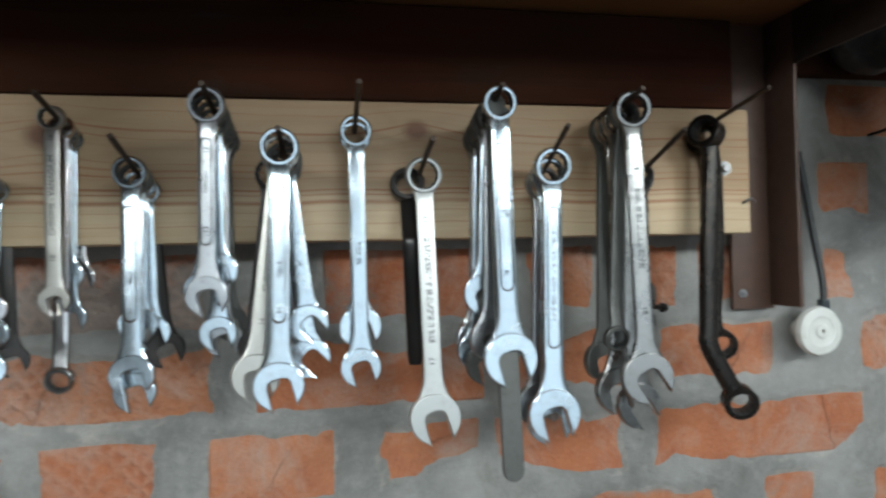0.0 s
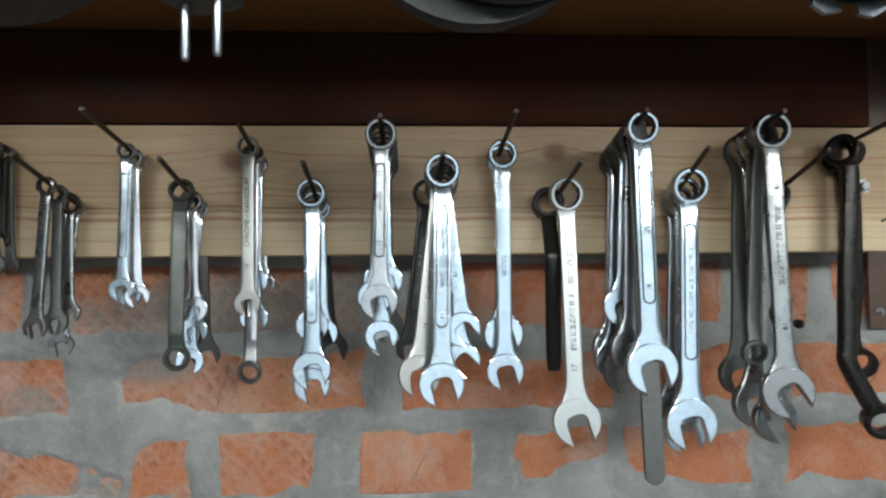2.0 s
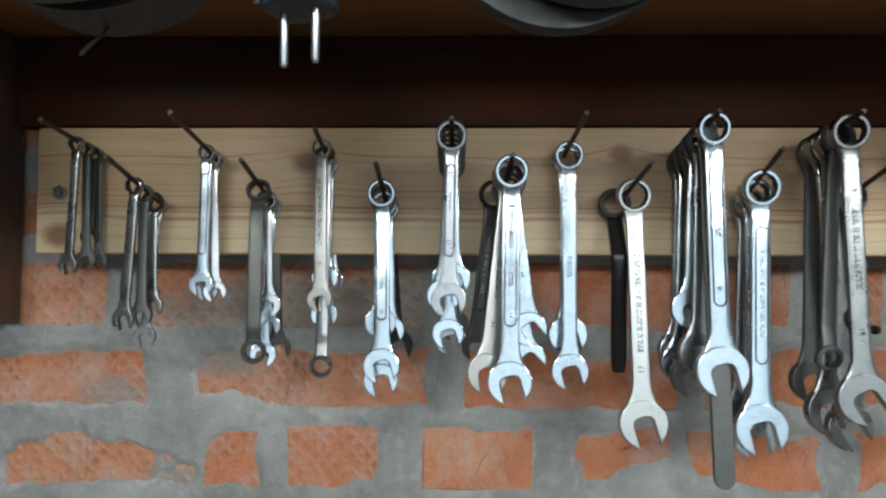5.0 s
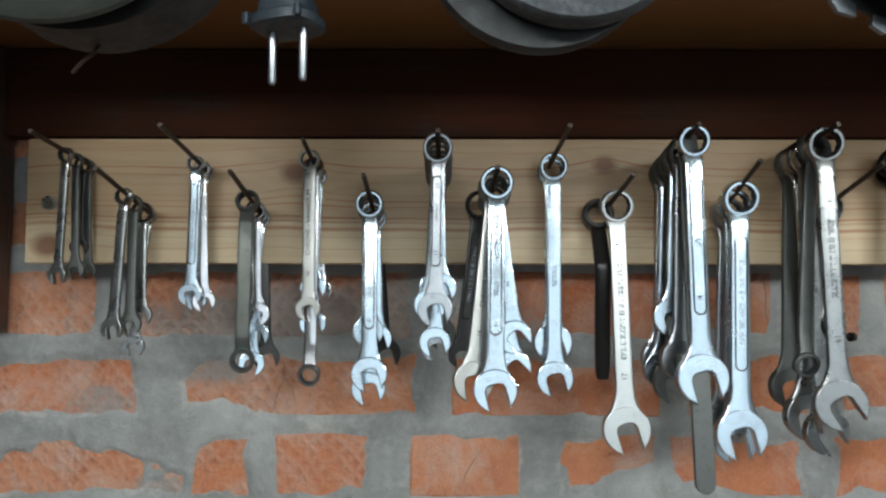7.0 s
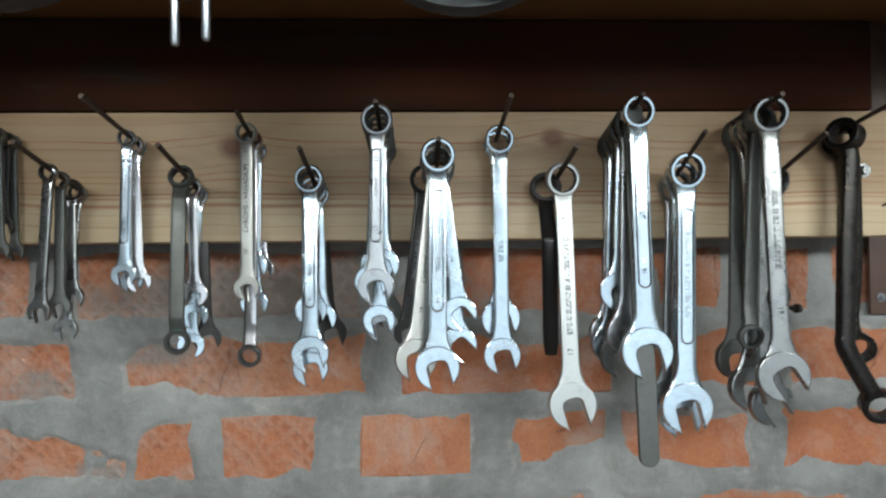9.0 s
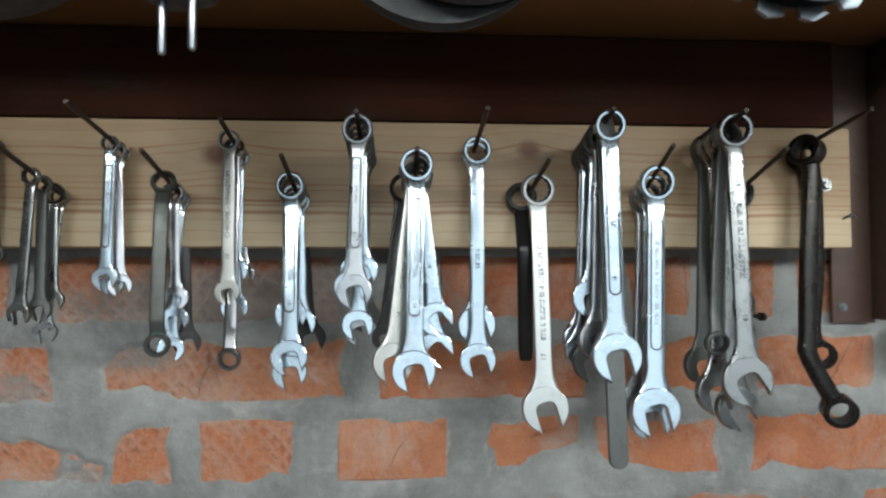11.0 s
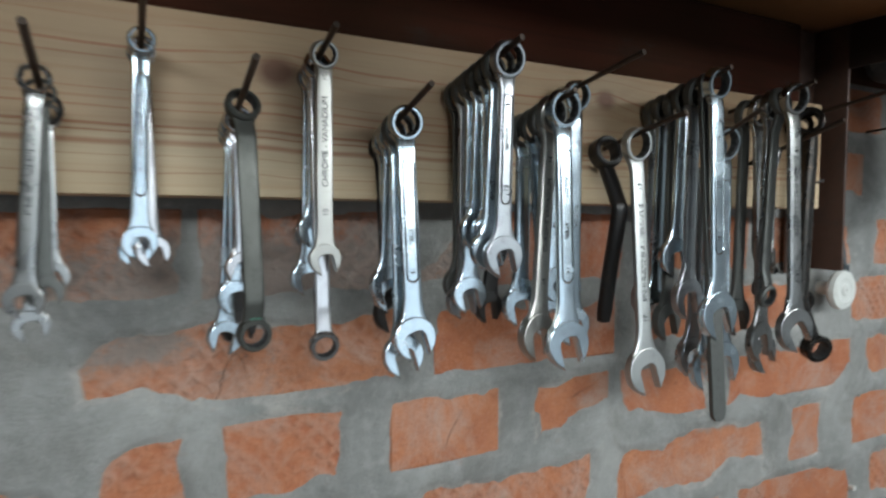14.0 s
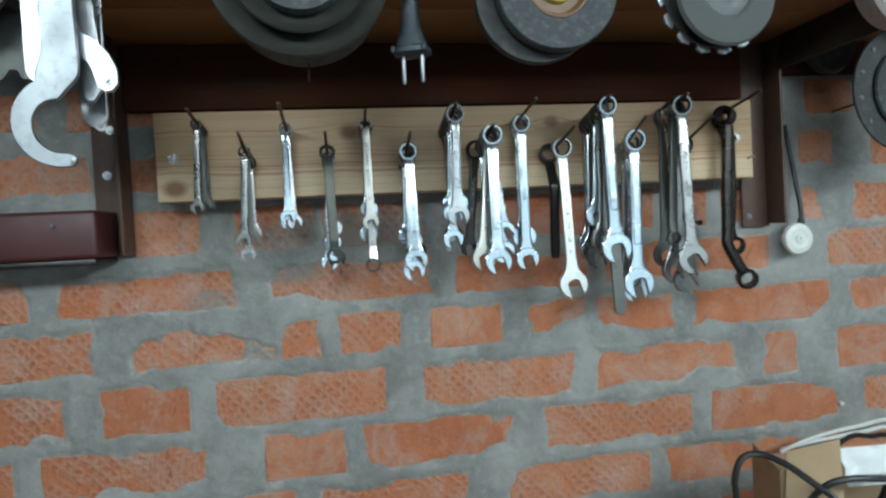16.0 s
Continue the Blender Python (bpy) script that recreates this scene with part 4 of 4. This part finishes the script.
p = Peg(0.318, 0.522, 1.6475, B(0.0140), 0.443, 1.668)
bent_ring(p.at(0, B(0.0140), 0, 0, -0.004), "heavy black cranked ring spanner with bent ends", [(0, 0), (0.003, -0.014), (0.004, -0.022), (0.003, -0.05), (-0.001, -0.12), (-0.003, -0.18), (-0.004, -0.190), (0.000, -0.202), (0.015, -0.229), (0.0265, -0.2485)], 0.0150, 0.0155, 0.0165, 0.0125, FORGED, -18)
bent_ring(p.at(0.016, B(0.0140), 0, 0, 0.004), "heavy black cranked ring spanner, shorter, behind another", [(0, 0), (0.008, -0.016), (0.010, -0.05), (0.009, -0.12), (0.005, -0.164), (0.006, -0.178), (0.012, -0.195)], 0.0145, 0.0142, 0.0150, 0.0110, FORGED, -18)


# ---- things hung along the front of the shelf ----
def hung_nail(x, z, tip=0.20):
    ob = part("nail", rod([(x, 0.305, z), (x, tip, z + 0.004)], 0.002, 8), NAIL)
    return tagged(ob, "steel nail driven into the shelf's front edge", "nail", "nails of the shelf")


# stacked cup discs
cup = thing("cup_disc_stack", pose(-0.291, 0.250, 1.741), "dusty dark stack of dished grinding cups on the shelf edge", "grinding disc")
part("large_dish", lathe([(0.012, 0.0), (0.060, 0.0), (0.073, -0.006), (0.0830, -0.016), (0.0817, -0.018), (0.072, -0.009), (0.059, -0.004), (0.012, -0.004)], n=96), OLIVE, cup)
part("back_disc", lathe([(0.010, 0.042), (0.074, 0.042), (0.077, 0.038), (0.077, 0.005), (0.060, 0.001), (0.010, 0.001)], n=80), DARKDISC, cup)
part("middle_dish", lathe([(0.012, -0.006), (0.046, -0.006), (0.056, -0.012), (0.0630, -0.022), (0.0617, -0.0235), (0.055, -0.015), (0.045, -0.010), (0.012, -0.010)], n=80), OLIVE, cup)
part("front_disc", lathe([(0.011, -0.012), (0.043, -0.012), (0.045, -0.015), (0.0435, -0.026), (0.011, -0.026)], n=80), ABRASIVE, cup)
hung_nail(-0.291, 1.741 + 0.008, 0.225)

# grey grinding wheel with a yellow label
wheel = thing("grindstone", pose(-0.039, 0.266, 1.735), "grey grinding wheel with brown bushing and yellow label", "grinding disc")
part("wheel", lathe([(0.031, 0.008), (0.061, 0.008), (0.064, 0.005), (0.064, -0.005), (0.0625, -0.008), (0.033, -0.008)], n=96), ABRASIVE, wheel)
part("bushing", lathe([(0.018, 0.006), (0.0315, 0.006), (0.0325, -0.0085), (0.030, -0.0092), (0.026, -0.002), (0.018, -0.002)], n=64), COPPER, wheel)
bm = lathe([(0.008, 0.001), (0.0175, 0.001), (0.0165, -0.008), (0.014, -0.0095), (0.008, -0.008)], n=48)
for v in bm.verts:
    v.co += 0.0022 * Vector((noise.noise(v.co * 190), noise.noise(v.co * 170 + Vector((3, 1, 2))), noise.noise(v.co * 210 + Vector((7, 5, 2)))))
part("label", bm, LABEL, wheel, "crumpled yellow paper label")
# dark disc added as the shaded side of the wheel's thick rim
dark = thing("abrasive_disc", pose(-0.054, 0.284, 1.729), "dark disc standing in for the shaded rim side of a grey wheel", "grinding disc")
part("disc", lathe([(0.008, 0.006), (0.065, 0.006), (0.066, 0.0), (0.065, -0.006), (0.008, -0.006)], n=96), DARKDISC, dark)
part("hub", lathe([(0.003, 0.007), (0.009, 0.007), (0.009, -0.007), (0.003, -0.007)], n=24), STEEL, dark)
hung_nail(-0.039, 1.735 + 0.006, 0.242)

# segmented diamond disc with a mesh disc before it
seg = thing("segmented_saw_disc", pose(0.146, 0.282, 1.739), "dark diamond cutting disc with pale rim segments", "saw disc")
part("disc", lathe([(0.011, 0.0012), (0.0605, 0.0012), (0.0605, -0.0012), (0.011, -0.0012)], n=96), DARKDISC, seg)
for i in range(16):
    a0 = 2 * math.pi * i / 16
    arc = [(r * math.cos(a0 + f), r * math.sin(a0 + f)) for r, f in ((0.060, 0), (0.060, 0.10), (0.060, 0.22), (0.0655, 0.27), (0.0685, 0.13), (0.0660, 0.02))]
    part("segment", plate(arc, 0.0034, 0.0003), HOOKSTEEL, seg)
mesh_disc = thing("mesh_sanding_disc", pose(0.147, 0.263, 1.732), "grey mesh backed sanding disc with dark hub", "grinding disc")
k = Mat("woven_mesh")
w1, w2 = k.node("ShaderNodeTexWave", Scale=190.0), k.node("ShaderNodeTexWave", Scale=190.0)
k.link(k.place(), w1.inputs["Vector"])
k.link(k.place(turn=(0, radians(90), 0)), w2.inputs["Vector"])
cell = k.math("MULTIPLY", w1.outputs["Fac"], w2.outputs["Fac"])
k.bump(cell, 0.8, 0.001)
MESH = k.set(k.mix(cell, (0.06, 0.062, 0.06), (0.17, 0.17, 0.16)), 0.8, 0.0)
part("disc", lathe([(0.027, 0.004), (0.054, 0.004), (0.0575, 0.0), (0.055, -0.004), (0.030, -0.006), (0.027, -0.004)], n=96), MESH, mesh_disc)
part("hub", lathe([(0.006, 0.003), (0.0275, 0.003), (0.0275, -0.002), (0.018, -0.001), (0.006, -0.003)], n=64), CABLE, mesh_disc)
hung_nail(0.147, 1.733 + 0.006, 0.252)

# pale cup wheel
pale = thing("grinding_cup", pose(0.374, 0.27, 1.748), "pale stained ceramic cup wheel at the shelf edge", "grinding disc")
part("cup", lathe([(0.010, 0.02), (0.050, 0.02), (0.062, -0.014), (0.058, -0.02), (0.050, -0.018), (0.043, 0.004), (0.010, 0.006)], n=80), PINK, pale)
hung_nail(0.374, 1.756, 0.245)

# dark drilled disc and a round pad beyond the iron
drilled = thing("drilled_disc", pose(0.568, 0.455, 1.668), "dark steel disc with a ring of drilled holes", "disc")
bm = lathe([(0.035, 0.002), (0.094, 0.002), (0.095, 0.0), (0.094, -0.002), (0.035, -0.002)], n=96)
part("disc", bm, DARKDISC, drilled)
part("pad", lathe([(0.004, 0.003), (0.0352, 0.003), (0.064, -0.006), (0.062, -0.009), (0.004, -0.006)], n=72), ABRASIVE, drilled)
for i in range(14):
    a = 2 * math.pi * (i + 0.3) / 14
    rim = part("hole_rim", lathe([(0.0004, -0.0021), (0.0036, -0.0021), (0.0030, -0.0032), (0.0004, -0.0030)], n=14), GUN, drilled)
    rim.matrix_basis = pose(0.083 * math.cos(a), 0, 0.083 * math.sin(a))
tagged(part("nail", rod([(0.568, 0.60, 1.664), (0.568, 0.43, 1.676)], 0.0017, 8), NAIL), "long steel nail in the brick wall", "nail", "nails of the wall")
pad = thing("round_pad", pose(0.525, 0.555, 1.7625), "black round rubber pad tucked under the shelf", "sanding pad")
part("pad", lathe([(0.004, -0.012), (0.042, -0.010), (0.046, 0.0), (0.042, 0.010), (0.004, 0.012)], n=72), DARKDISC, pad)
# small nail hanging under the cups
tagged(part("hook_pin", rod(curve_points([(-0.289, 0.288, 1.778), (-0.2888, 0.283, 1.680), (-0.288, 0.252, 1.6415)], 4), 0.0009, 8), NAIL), "thin rusty pin hanging under the shelf", "pin")

# mains plug on its cable
plug = thing("mains_plug", pose(-0.188, 0.270, 1.665, 0, 0, -22), "grey rubber mains plug with two pins on a cable", "plug")
part("flange", loft([((0, 0, z), w, t, (1, 0, 0), (0, -1, 0)) for z, w, t in ((0.0045, 0.0165, 0.0130), (0.0055, 0.0182, 0.0148), (0.0100, 0.0182, 0.0148), (0.0115, 0.0165, 0.0132))], 4, 0.6), RUBBER, plug)
st = []
for z, w, t in ((0.0117, 0.0150, 0.0120), (0.018, 0.0142, 0.0115), (0.022, 0.0118, 0.0108), (0.030, 0.0096, 0.0096), (0.040, 0.0082, 0.0084), (0.052, 0.0076, 0.0078)):
    st.append(((0, 0, z), w, t, (1, 0, 0), (0, -1, 0)))
part("body", loft(st, 4, 0.62), RUBBER, plug)
for x in (-0.0155, 0.0155):
    part("grip_rib", box(x - 0.0018, x + 0.0018, -0.0152, -0.0120, 0.0050, 0.0112, 0.0006), RUBBER, plug)
for i in range(6):
    z = 0.0525 + 0.0058 * i
    part("strain_ring", lathe([(0.002, z), (0.0076 - 0.0004 * i, z), (0.0076 - 0.0004 * i, z + 0.0032), (0.002, z + 0.0032)], "z", 20), RUBBER, plug)
part("cable", rod(curve_points([(0, 0, 0.045), (0.001, 0, 0.09), (0.0, -0.004, 0.13), (0.006, 0.004, 0.175)], 6), 0.0036, 12), CABLE, plug)
for x in (-0.0095, 0.0095):
    part("pin", lathe([(0.0004, 0.008), (0.0022, 0.008), (0.0022, -0.021), (0.0015, -0.0225), (0.0004, -0.0225)], "z", 16, m=pose(x, 0, 0)), BRIGHT, plug, "bright nickel pin")


# hook spanners
def hook_outline(r, w, stem, tail):
    """A hook: stem above, then an arc that thins to a blunt nose."""
    turn = [i / 26 for i in range(27)]
    outer = [(r * math.cos(a), r * math.sin(a)) for a in (radians(118 + 162 * f) for f in turn)]
    nose = [(r * 0.99 * math.cos(radians(286)), r * 0.94 * math.sin(radians(286))), (r * 0.84 * math.cos(radians(287)), r * 0.80 * math.sin(radians(287)))]
    inner = [((r - w * (0.55 + 0.45 * f)) * math.cos(a), (r - w * (0.55 + 0.45 * f)) * math.sin(a)) for f, a in ((f, radians(281 - 187 * f)) for f in turn)]
    top = [(stem * 0.55, r * 0.84), (stem * 0.76, r * 1.0), (stem * 0.80, r * 1.2), (stem * 0.70, tail), (-stem * 0.62, tail), (-stem * 0.50, r * 1.9), (-stem * 0.56, r * 1.5), (-stem * 0.78, r * 1.14)]
    return outer + nose + inner + top


hook = thing("hook_spanner", pose(-0.496, 0.236, 1.606), "mottled grey steel hook spanner hanging from the shelf edge", "hook spanner", "hook spanners")
part("hook", plate(hook_outline(0.039, 0.0205, 0.021, 0.165), 0.006, 0.0008), HOOKSTEEL, hook)
lug = part("tip_lug", box(-0.0022, 0.0022, -0.0036, 0.0036, -0.0032, 0.0032, 0.0008), HOOKSTEEL, hook)
lug.matrix_basis = pose(0.0345 * math.cos(radians(284)), 0, 0.0345 * math.sin(radians(284)), 0, 14)
back_bar = thing("flat_key", pose(-0.516, 0.252, 1.66), "bright flat steel key hung behind the hook spanner", "key", "hook spanners")
part("blade", plate(stadium(0.0125, -0.018, 0.14), 0.005, 0.0008), BRIGHT, back_bar)
finger = thing("hook_spanner", pose(-0.480, 0.262, 1.628), "small bright hook spanner half hidden behind a larger one", "hook spanner", "hook spanners")
part("hook", plate([(-0.030, 0.09), (-0.030, 0.052), (-0.026, 0.040), (-0.012, 0.028), (-0.006, 0.018), (-0.006, 0.004), (-0.003, 0.0), (0.002, 0.0), (0.006, 0.006), (0.014, 0.018), (0.015, 0.034), (0.010, 0.048), (0.006, 0.09)], 0.005, 0.0008), BRIGHT, finger)
strap = thing("flat_key", pose(-0.487, 0.286, 1.616), "flat dull steel key with a rounded end", "key", "hook spanners")
part("blade", plate(stadium(0.0115, -0.006, 0.165), 0.004, 0.0008), STEEL, strap)
lug = thing("shackle_link", pose(-0.479, 0.244, 1.643), "bright bent steel link with a bolt eye", "link")
arc = [(-0.034 + 0.061 * math.cos(radians(a)), 0.002 + 0.048 * math.sin(radians(a))) for a in range(58, -1, -6)]
part("arm", plate([(-0.034, 0.13), (-0.034, 0.034)] + [(-0.024, 0.030), (-0.012, 0.029), (-0.002, 0.022), (0.006, 0.010), (0.008, 0.0), (0.010, -0.006), (0.016, -0.010), (0.022, -0.009), (0.0265, -0.003)] + arc[::-1] + [(-0.006, 0.055), (-0.010, 0.13)], 0.006, 0.0008, 0.004), BRIGHT, lug)
hex_head(lug, pose(0.0175, 0.001, 0.0), 0.0032, 0.004, "bolt", STEEL)
hung_nail(-0.478, 1.79, 0.215)
gusset = thing("steel_blade", pose(-0.56, 0.31, 1.66), "dull dark steel blade with a hooked tip", "blade")
part("blade", plate([(-0.09, 0.125), (0.035, 0.125), (0.035, 0.04), (0.022, 0.016), (0.014, 0.008), (0.010, 0.0), (0.002, 0.002), (-0.002, 0.010), (-0.008, 0.010), (-0.014, 0.002), (-0.022, -0.002), (-0.05, 0.0), (-0.09, 0.02)], 0.004, 0.0008), GUN, gusset)

tail_disc = thing("abrasive_disc", pose(-0.60, 0.27, 1.755), "thin dark cutting disc hung beside the hook spanners", "grinding disc")
part("disc", lathe([(0.008, 0.003), (0.061, 0.003), (0.062, 0.0), (0.061, -0.003), (0.008, -0.003)], n=72), DARKDISC, tail_disc)
part("hub", lathe([(0.003, 0.004), (0.009, 0.004), (0.009, -0.005), (0.003, -0.005)], n=24), STEEL, tail_disc)
hung_nail(-0.60, 1.757, 0.25)

# ---- round white socket box and its cable on the wall ----
sock = thing("junction_disc", pose(0.467, 0.597, 1.453), "chipped white round plastic rosette at a cable's end", "cable rosette")
bm = lathe([(0.002, 0.0), (0.009, 0.0), (0.009, -0.022), (0.0245, -0.024), (0.0262, -0.028), (0.0245, -0.033), (0.016, -0.0345), (0.013, -0.0330), (0.008, -0.0335), (0.006, -0.0355), (0.002, -0.0355)], n=48)
for v in bm.verts:
    if math.hypot(v.co.x, v.co.z) > 0.015:
        chip = 1 + 0.10 * min(0.0, noise.noise(Vector((v.co.x * 55, 2.0, v.co.z * 55)))) + 0.02 * noise.noise(v.co * 160)
        v.co.x *= chip
        v.co.z *= chip
part("cover", bm, WHITE, sock)
part("cable", rod(curve_points([(0.010, -0.026, 0.022), (0.015, -0.020, 0.05), (0.013, -0.012, 0.10), (0.007, -0.009, 0.15), (0.003, -0.005, 0.19)], 6), 0.0036, 10), CABLE, sock)
part("collar", lathe([(0.003, 0.02), (0.0055, 0.02), (0.0055, 0.032), (0.003, 0.032)], "z", 16, m=pose(0.010, -0.026, 0)), RUBBER, sock)

# ---- bench with a cardboard box of cables ----
bench = thing("workbench", pose(0, 0, 0), "wooden workbench under the tool wall", "workbench")
part("top", box(-1.2, 1.2, 0.18, 0.585, 0.84, 0.88, 0.003), SHELF, bench)
for x in (-1.12, 1.12):
    for y in (0.22, 0.54):
        part("leg", box(x - 0.035, x + 0.035, y - 0.035, y + 0.035, 0, 0.84, 0.003), SHELF, bench)

carton = thing("cardboard_box", pose(0.259, 0.357, 0.88, 0, 0, -20), "open brown cardboard box full of cables", "cardboard box")
H = 0.292
part("front_side", box(0.0, 0.066, 0.0, 0.004, 0, H, 0.0008), CARD, carton)
part("front_side", box(0.0665, 0.20, 0.0, 0.004, 0, H - 0.075), CARD, carton, "torn low stretch of the box front")
part("back_side", box(0.0, 0.20, 0.116, 0.120, 0, H - 0.03), CARD, carton)
part("end_side", box(0.0, 0.004, 0.0045, 0.1155, 0, H - 0.004), CARD, carton)
part("end_side", box(0.196, 0.20, 0.0045, 0.1155, 0, H - 0.05), CARD, carton)
part("bottom", box(0.0045, 0.1955, 0.0045, 0.1155, 0.0, 0.004), CARD, carton)
flap = part("flap", plate([(0.0, -0.035), (0.066, -0.030), (0.074, 0.040), (0.010, 0.024)], 0.003, 0.0005), CARD, carton, "bent cardboard flap")
flap.matrix_basis = pose(0.0, -0.002, H, -22)


def sheet(w, d, wave):
    bm = bmesh.new()
    n = 10
    rows = [[bm.verts.new((w * (i / n - 0.5), d * (j / n - 0.5), wave * noise.noise(Vector((3.0 * i / n, 3.0 * j / n, 2.0))))) for i in range(n + 1)] for j in range(n + 1)]
    for a, b in zip(rows, rows[1:]):
        for i in range(n):
            bm.faces.new((a[i], a[i + 1], b[i + 1], b[i]))
    got = bmesh.ops.extrude_face_region(bm, geom=list(bm.faces))
    bmesh.ops.translate(bm, verts=[v for v in got["geom"] if isinstance(v, bmesh.types.BMVert)], vec=(0, 0, 0.0006))
    return bm


paper = part("paper_sheet", sheet(0.065, 0.045, 0.010), PAPER)
paper.matrix_world = pose(0.358, 0.325, 1.18, 66, -4, -14)
tagged(paper, "crumpled white paper sheet in the cardboard box", "paper")


def cable(keys, r, material, label):
    return tagged(part("cable", rod(curve_points(keys, 8), r, 10), material), label, "cable", "cables in the box")


cable([(0.215, 0.34, 0.885), (0.198, 0.350, 1.05), (0.194, 0.352, 1.149), (0.192, 0.350, 1.173), (0.200, 0.348, 1.197), (0.221, 0.345, 1.202), (0.238, 0.322, 1.197), (0.256, 0.293, 1.180), (0.268, 0.280, 1.168), (0.29, 0.27, 1.13), (0.31, 0.26, 0.885)], 0.0040, CABLE, "thick black cable looping out of the cardboard box")
cable([(0.245, 0.31, 1.13), (0.254, 0.297, 1.164), (0.266, 0.284, 1.184), (0.288, 0.275, 1.191), (0.33, 0.275, 1.186), (0.37, 0.31, 1.17), (0.40, 0.38, 1.06)], 0.0038, CABLE, "black cable lying across the cardboard box")
cable([(0.36, 0.44, 1.12), (0.410, 0.42, 1.176), (0.430, 0.40, 1.184), (0.446, 0.38, 1.180), (0.45, 0.35, 1.08)], 0.0034, CABLE, "black cable coiled in the cardboard box")
cable([(0.36, 0.42, 1.12), (0.400, 0.40, 1.166), (0.417, 0.38, 1.169), (0.424, 0.36, 1.160), (0.425, 0.34, 1.08)], 0.0030, CABLE, "thin black cable coiled in the cardboard box")
cable([(0.415, 0.56, 1.108), (0.439, 0.55, 1.123), (0.486, 0.55, 1.133), (0.55, 0.55, 1.14), (0.612, 0.55, 1.144), (0.68, 0.54, 1.12), (0.72, 0.52, 0.89)], 0.0032, WHITE, "white cable leaning along the brick wall")
cable([(0.42, 0.565, 1.110), (0.454, 0.555, 1.120), (0.507, 0.552, 1.1255), (0.56, 0.55, 1.130), (0.612, 0.55, 1.131), (0.67, 0.53, 1.10), (0.70, 0.50, 0.89)], 0.0032, WHITE, "white cable leaning along the brick wall")

plug_pin = part("wall_plug", lathe([(0.0005, 0.004), (0.003, 0.004), (0.0036, -0.004), (0.0005, -0.004)], n=16), WHITE)
plug_pin.matrix_world = pose(0.562, 0.598, 1.164)
tagged(plug_pin, "small white plastic plug set in a brick joint", "wall plug")

# ---- ceiling lamps ----
k = Mat("lamp_diffuser")
GLOW = k.set((0.9, 0.9, 0.9), 0.5, 0.0, **{"Emission Color": (0.93, 0.97, 1.0), "Emission Strength": 2.0})
for x, y, z in ((-0.60, -1.30, 2.21), (0.95, -1.30, 2.21)):
    lamp = thing("ceiling_lamp", pose(x, y, z), "white tube lamp hanging under the ceiling on two rods", "lamp", "ceiling lamps")
    part("housing", box(-0.64, 0.64, -0.15, 0.15, 0.0, 0.06, 0.004), WHITE, lamp)
    part("diffuser", box(-0.60, 0.60, -0.13, 0.13, -0.006, -0.0005), GLOW, lamp)
    for dx in (-0.4, 0.4):
        part("rod", rod([(dx, 0, 0.06), (dx, 0, 2.6 - z)], 0.004, 8), STEEL, lamp)

# ---- bricks of the tool wall ----
brick_meshes = {}
rnd = random.Random(5)
for a, b, c, d, smooth in sorted(BRICKS):
    key = (round(b - a, 2), round(d - c, 3), smooth)
    if key not in brick_meshes:
        bm = box(-(b - a) / 2, (b - a) / 2, 0, 0.02, -(d - c) / 2, (d - c) / 2, 0.002, 1)
        me = bpy.data.meshes.new("brick")
        bm.to_mesh(me)
        bm.free()
        me.materials.append(BRICK if smooth else WAFFLE)
        brick_meshes[key] = me
    ob = new("brick", brick_meshes[key])
    ob.parent = wall
    ob.matrix_basis = pose((a + b) / 2, WALL_Y + 0.0012 + rnd.uniform(-0.0012, 0.0012), (c + d) / 2, rnd.uniform(-0.6, 0.6), 0, 0)
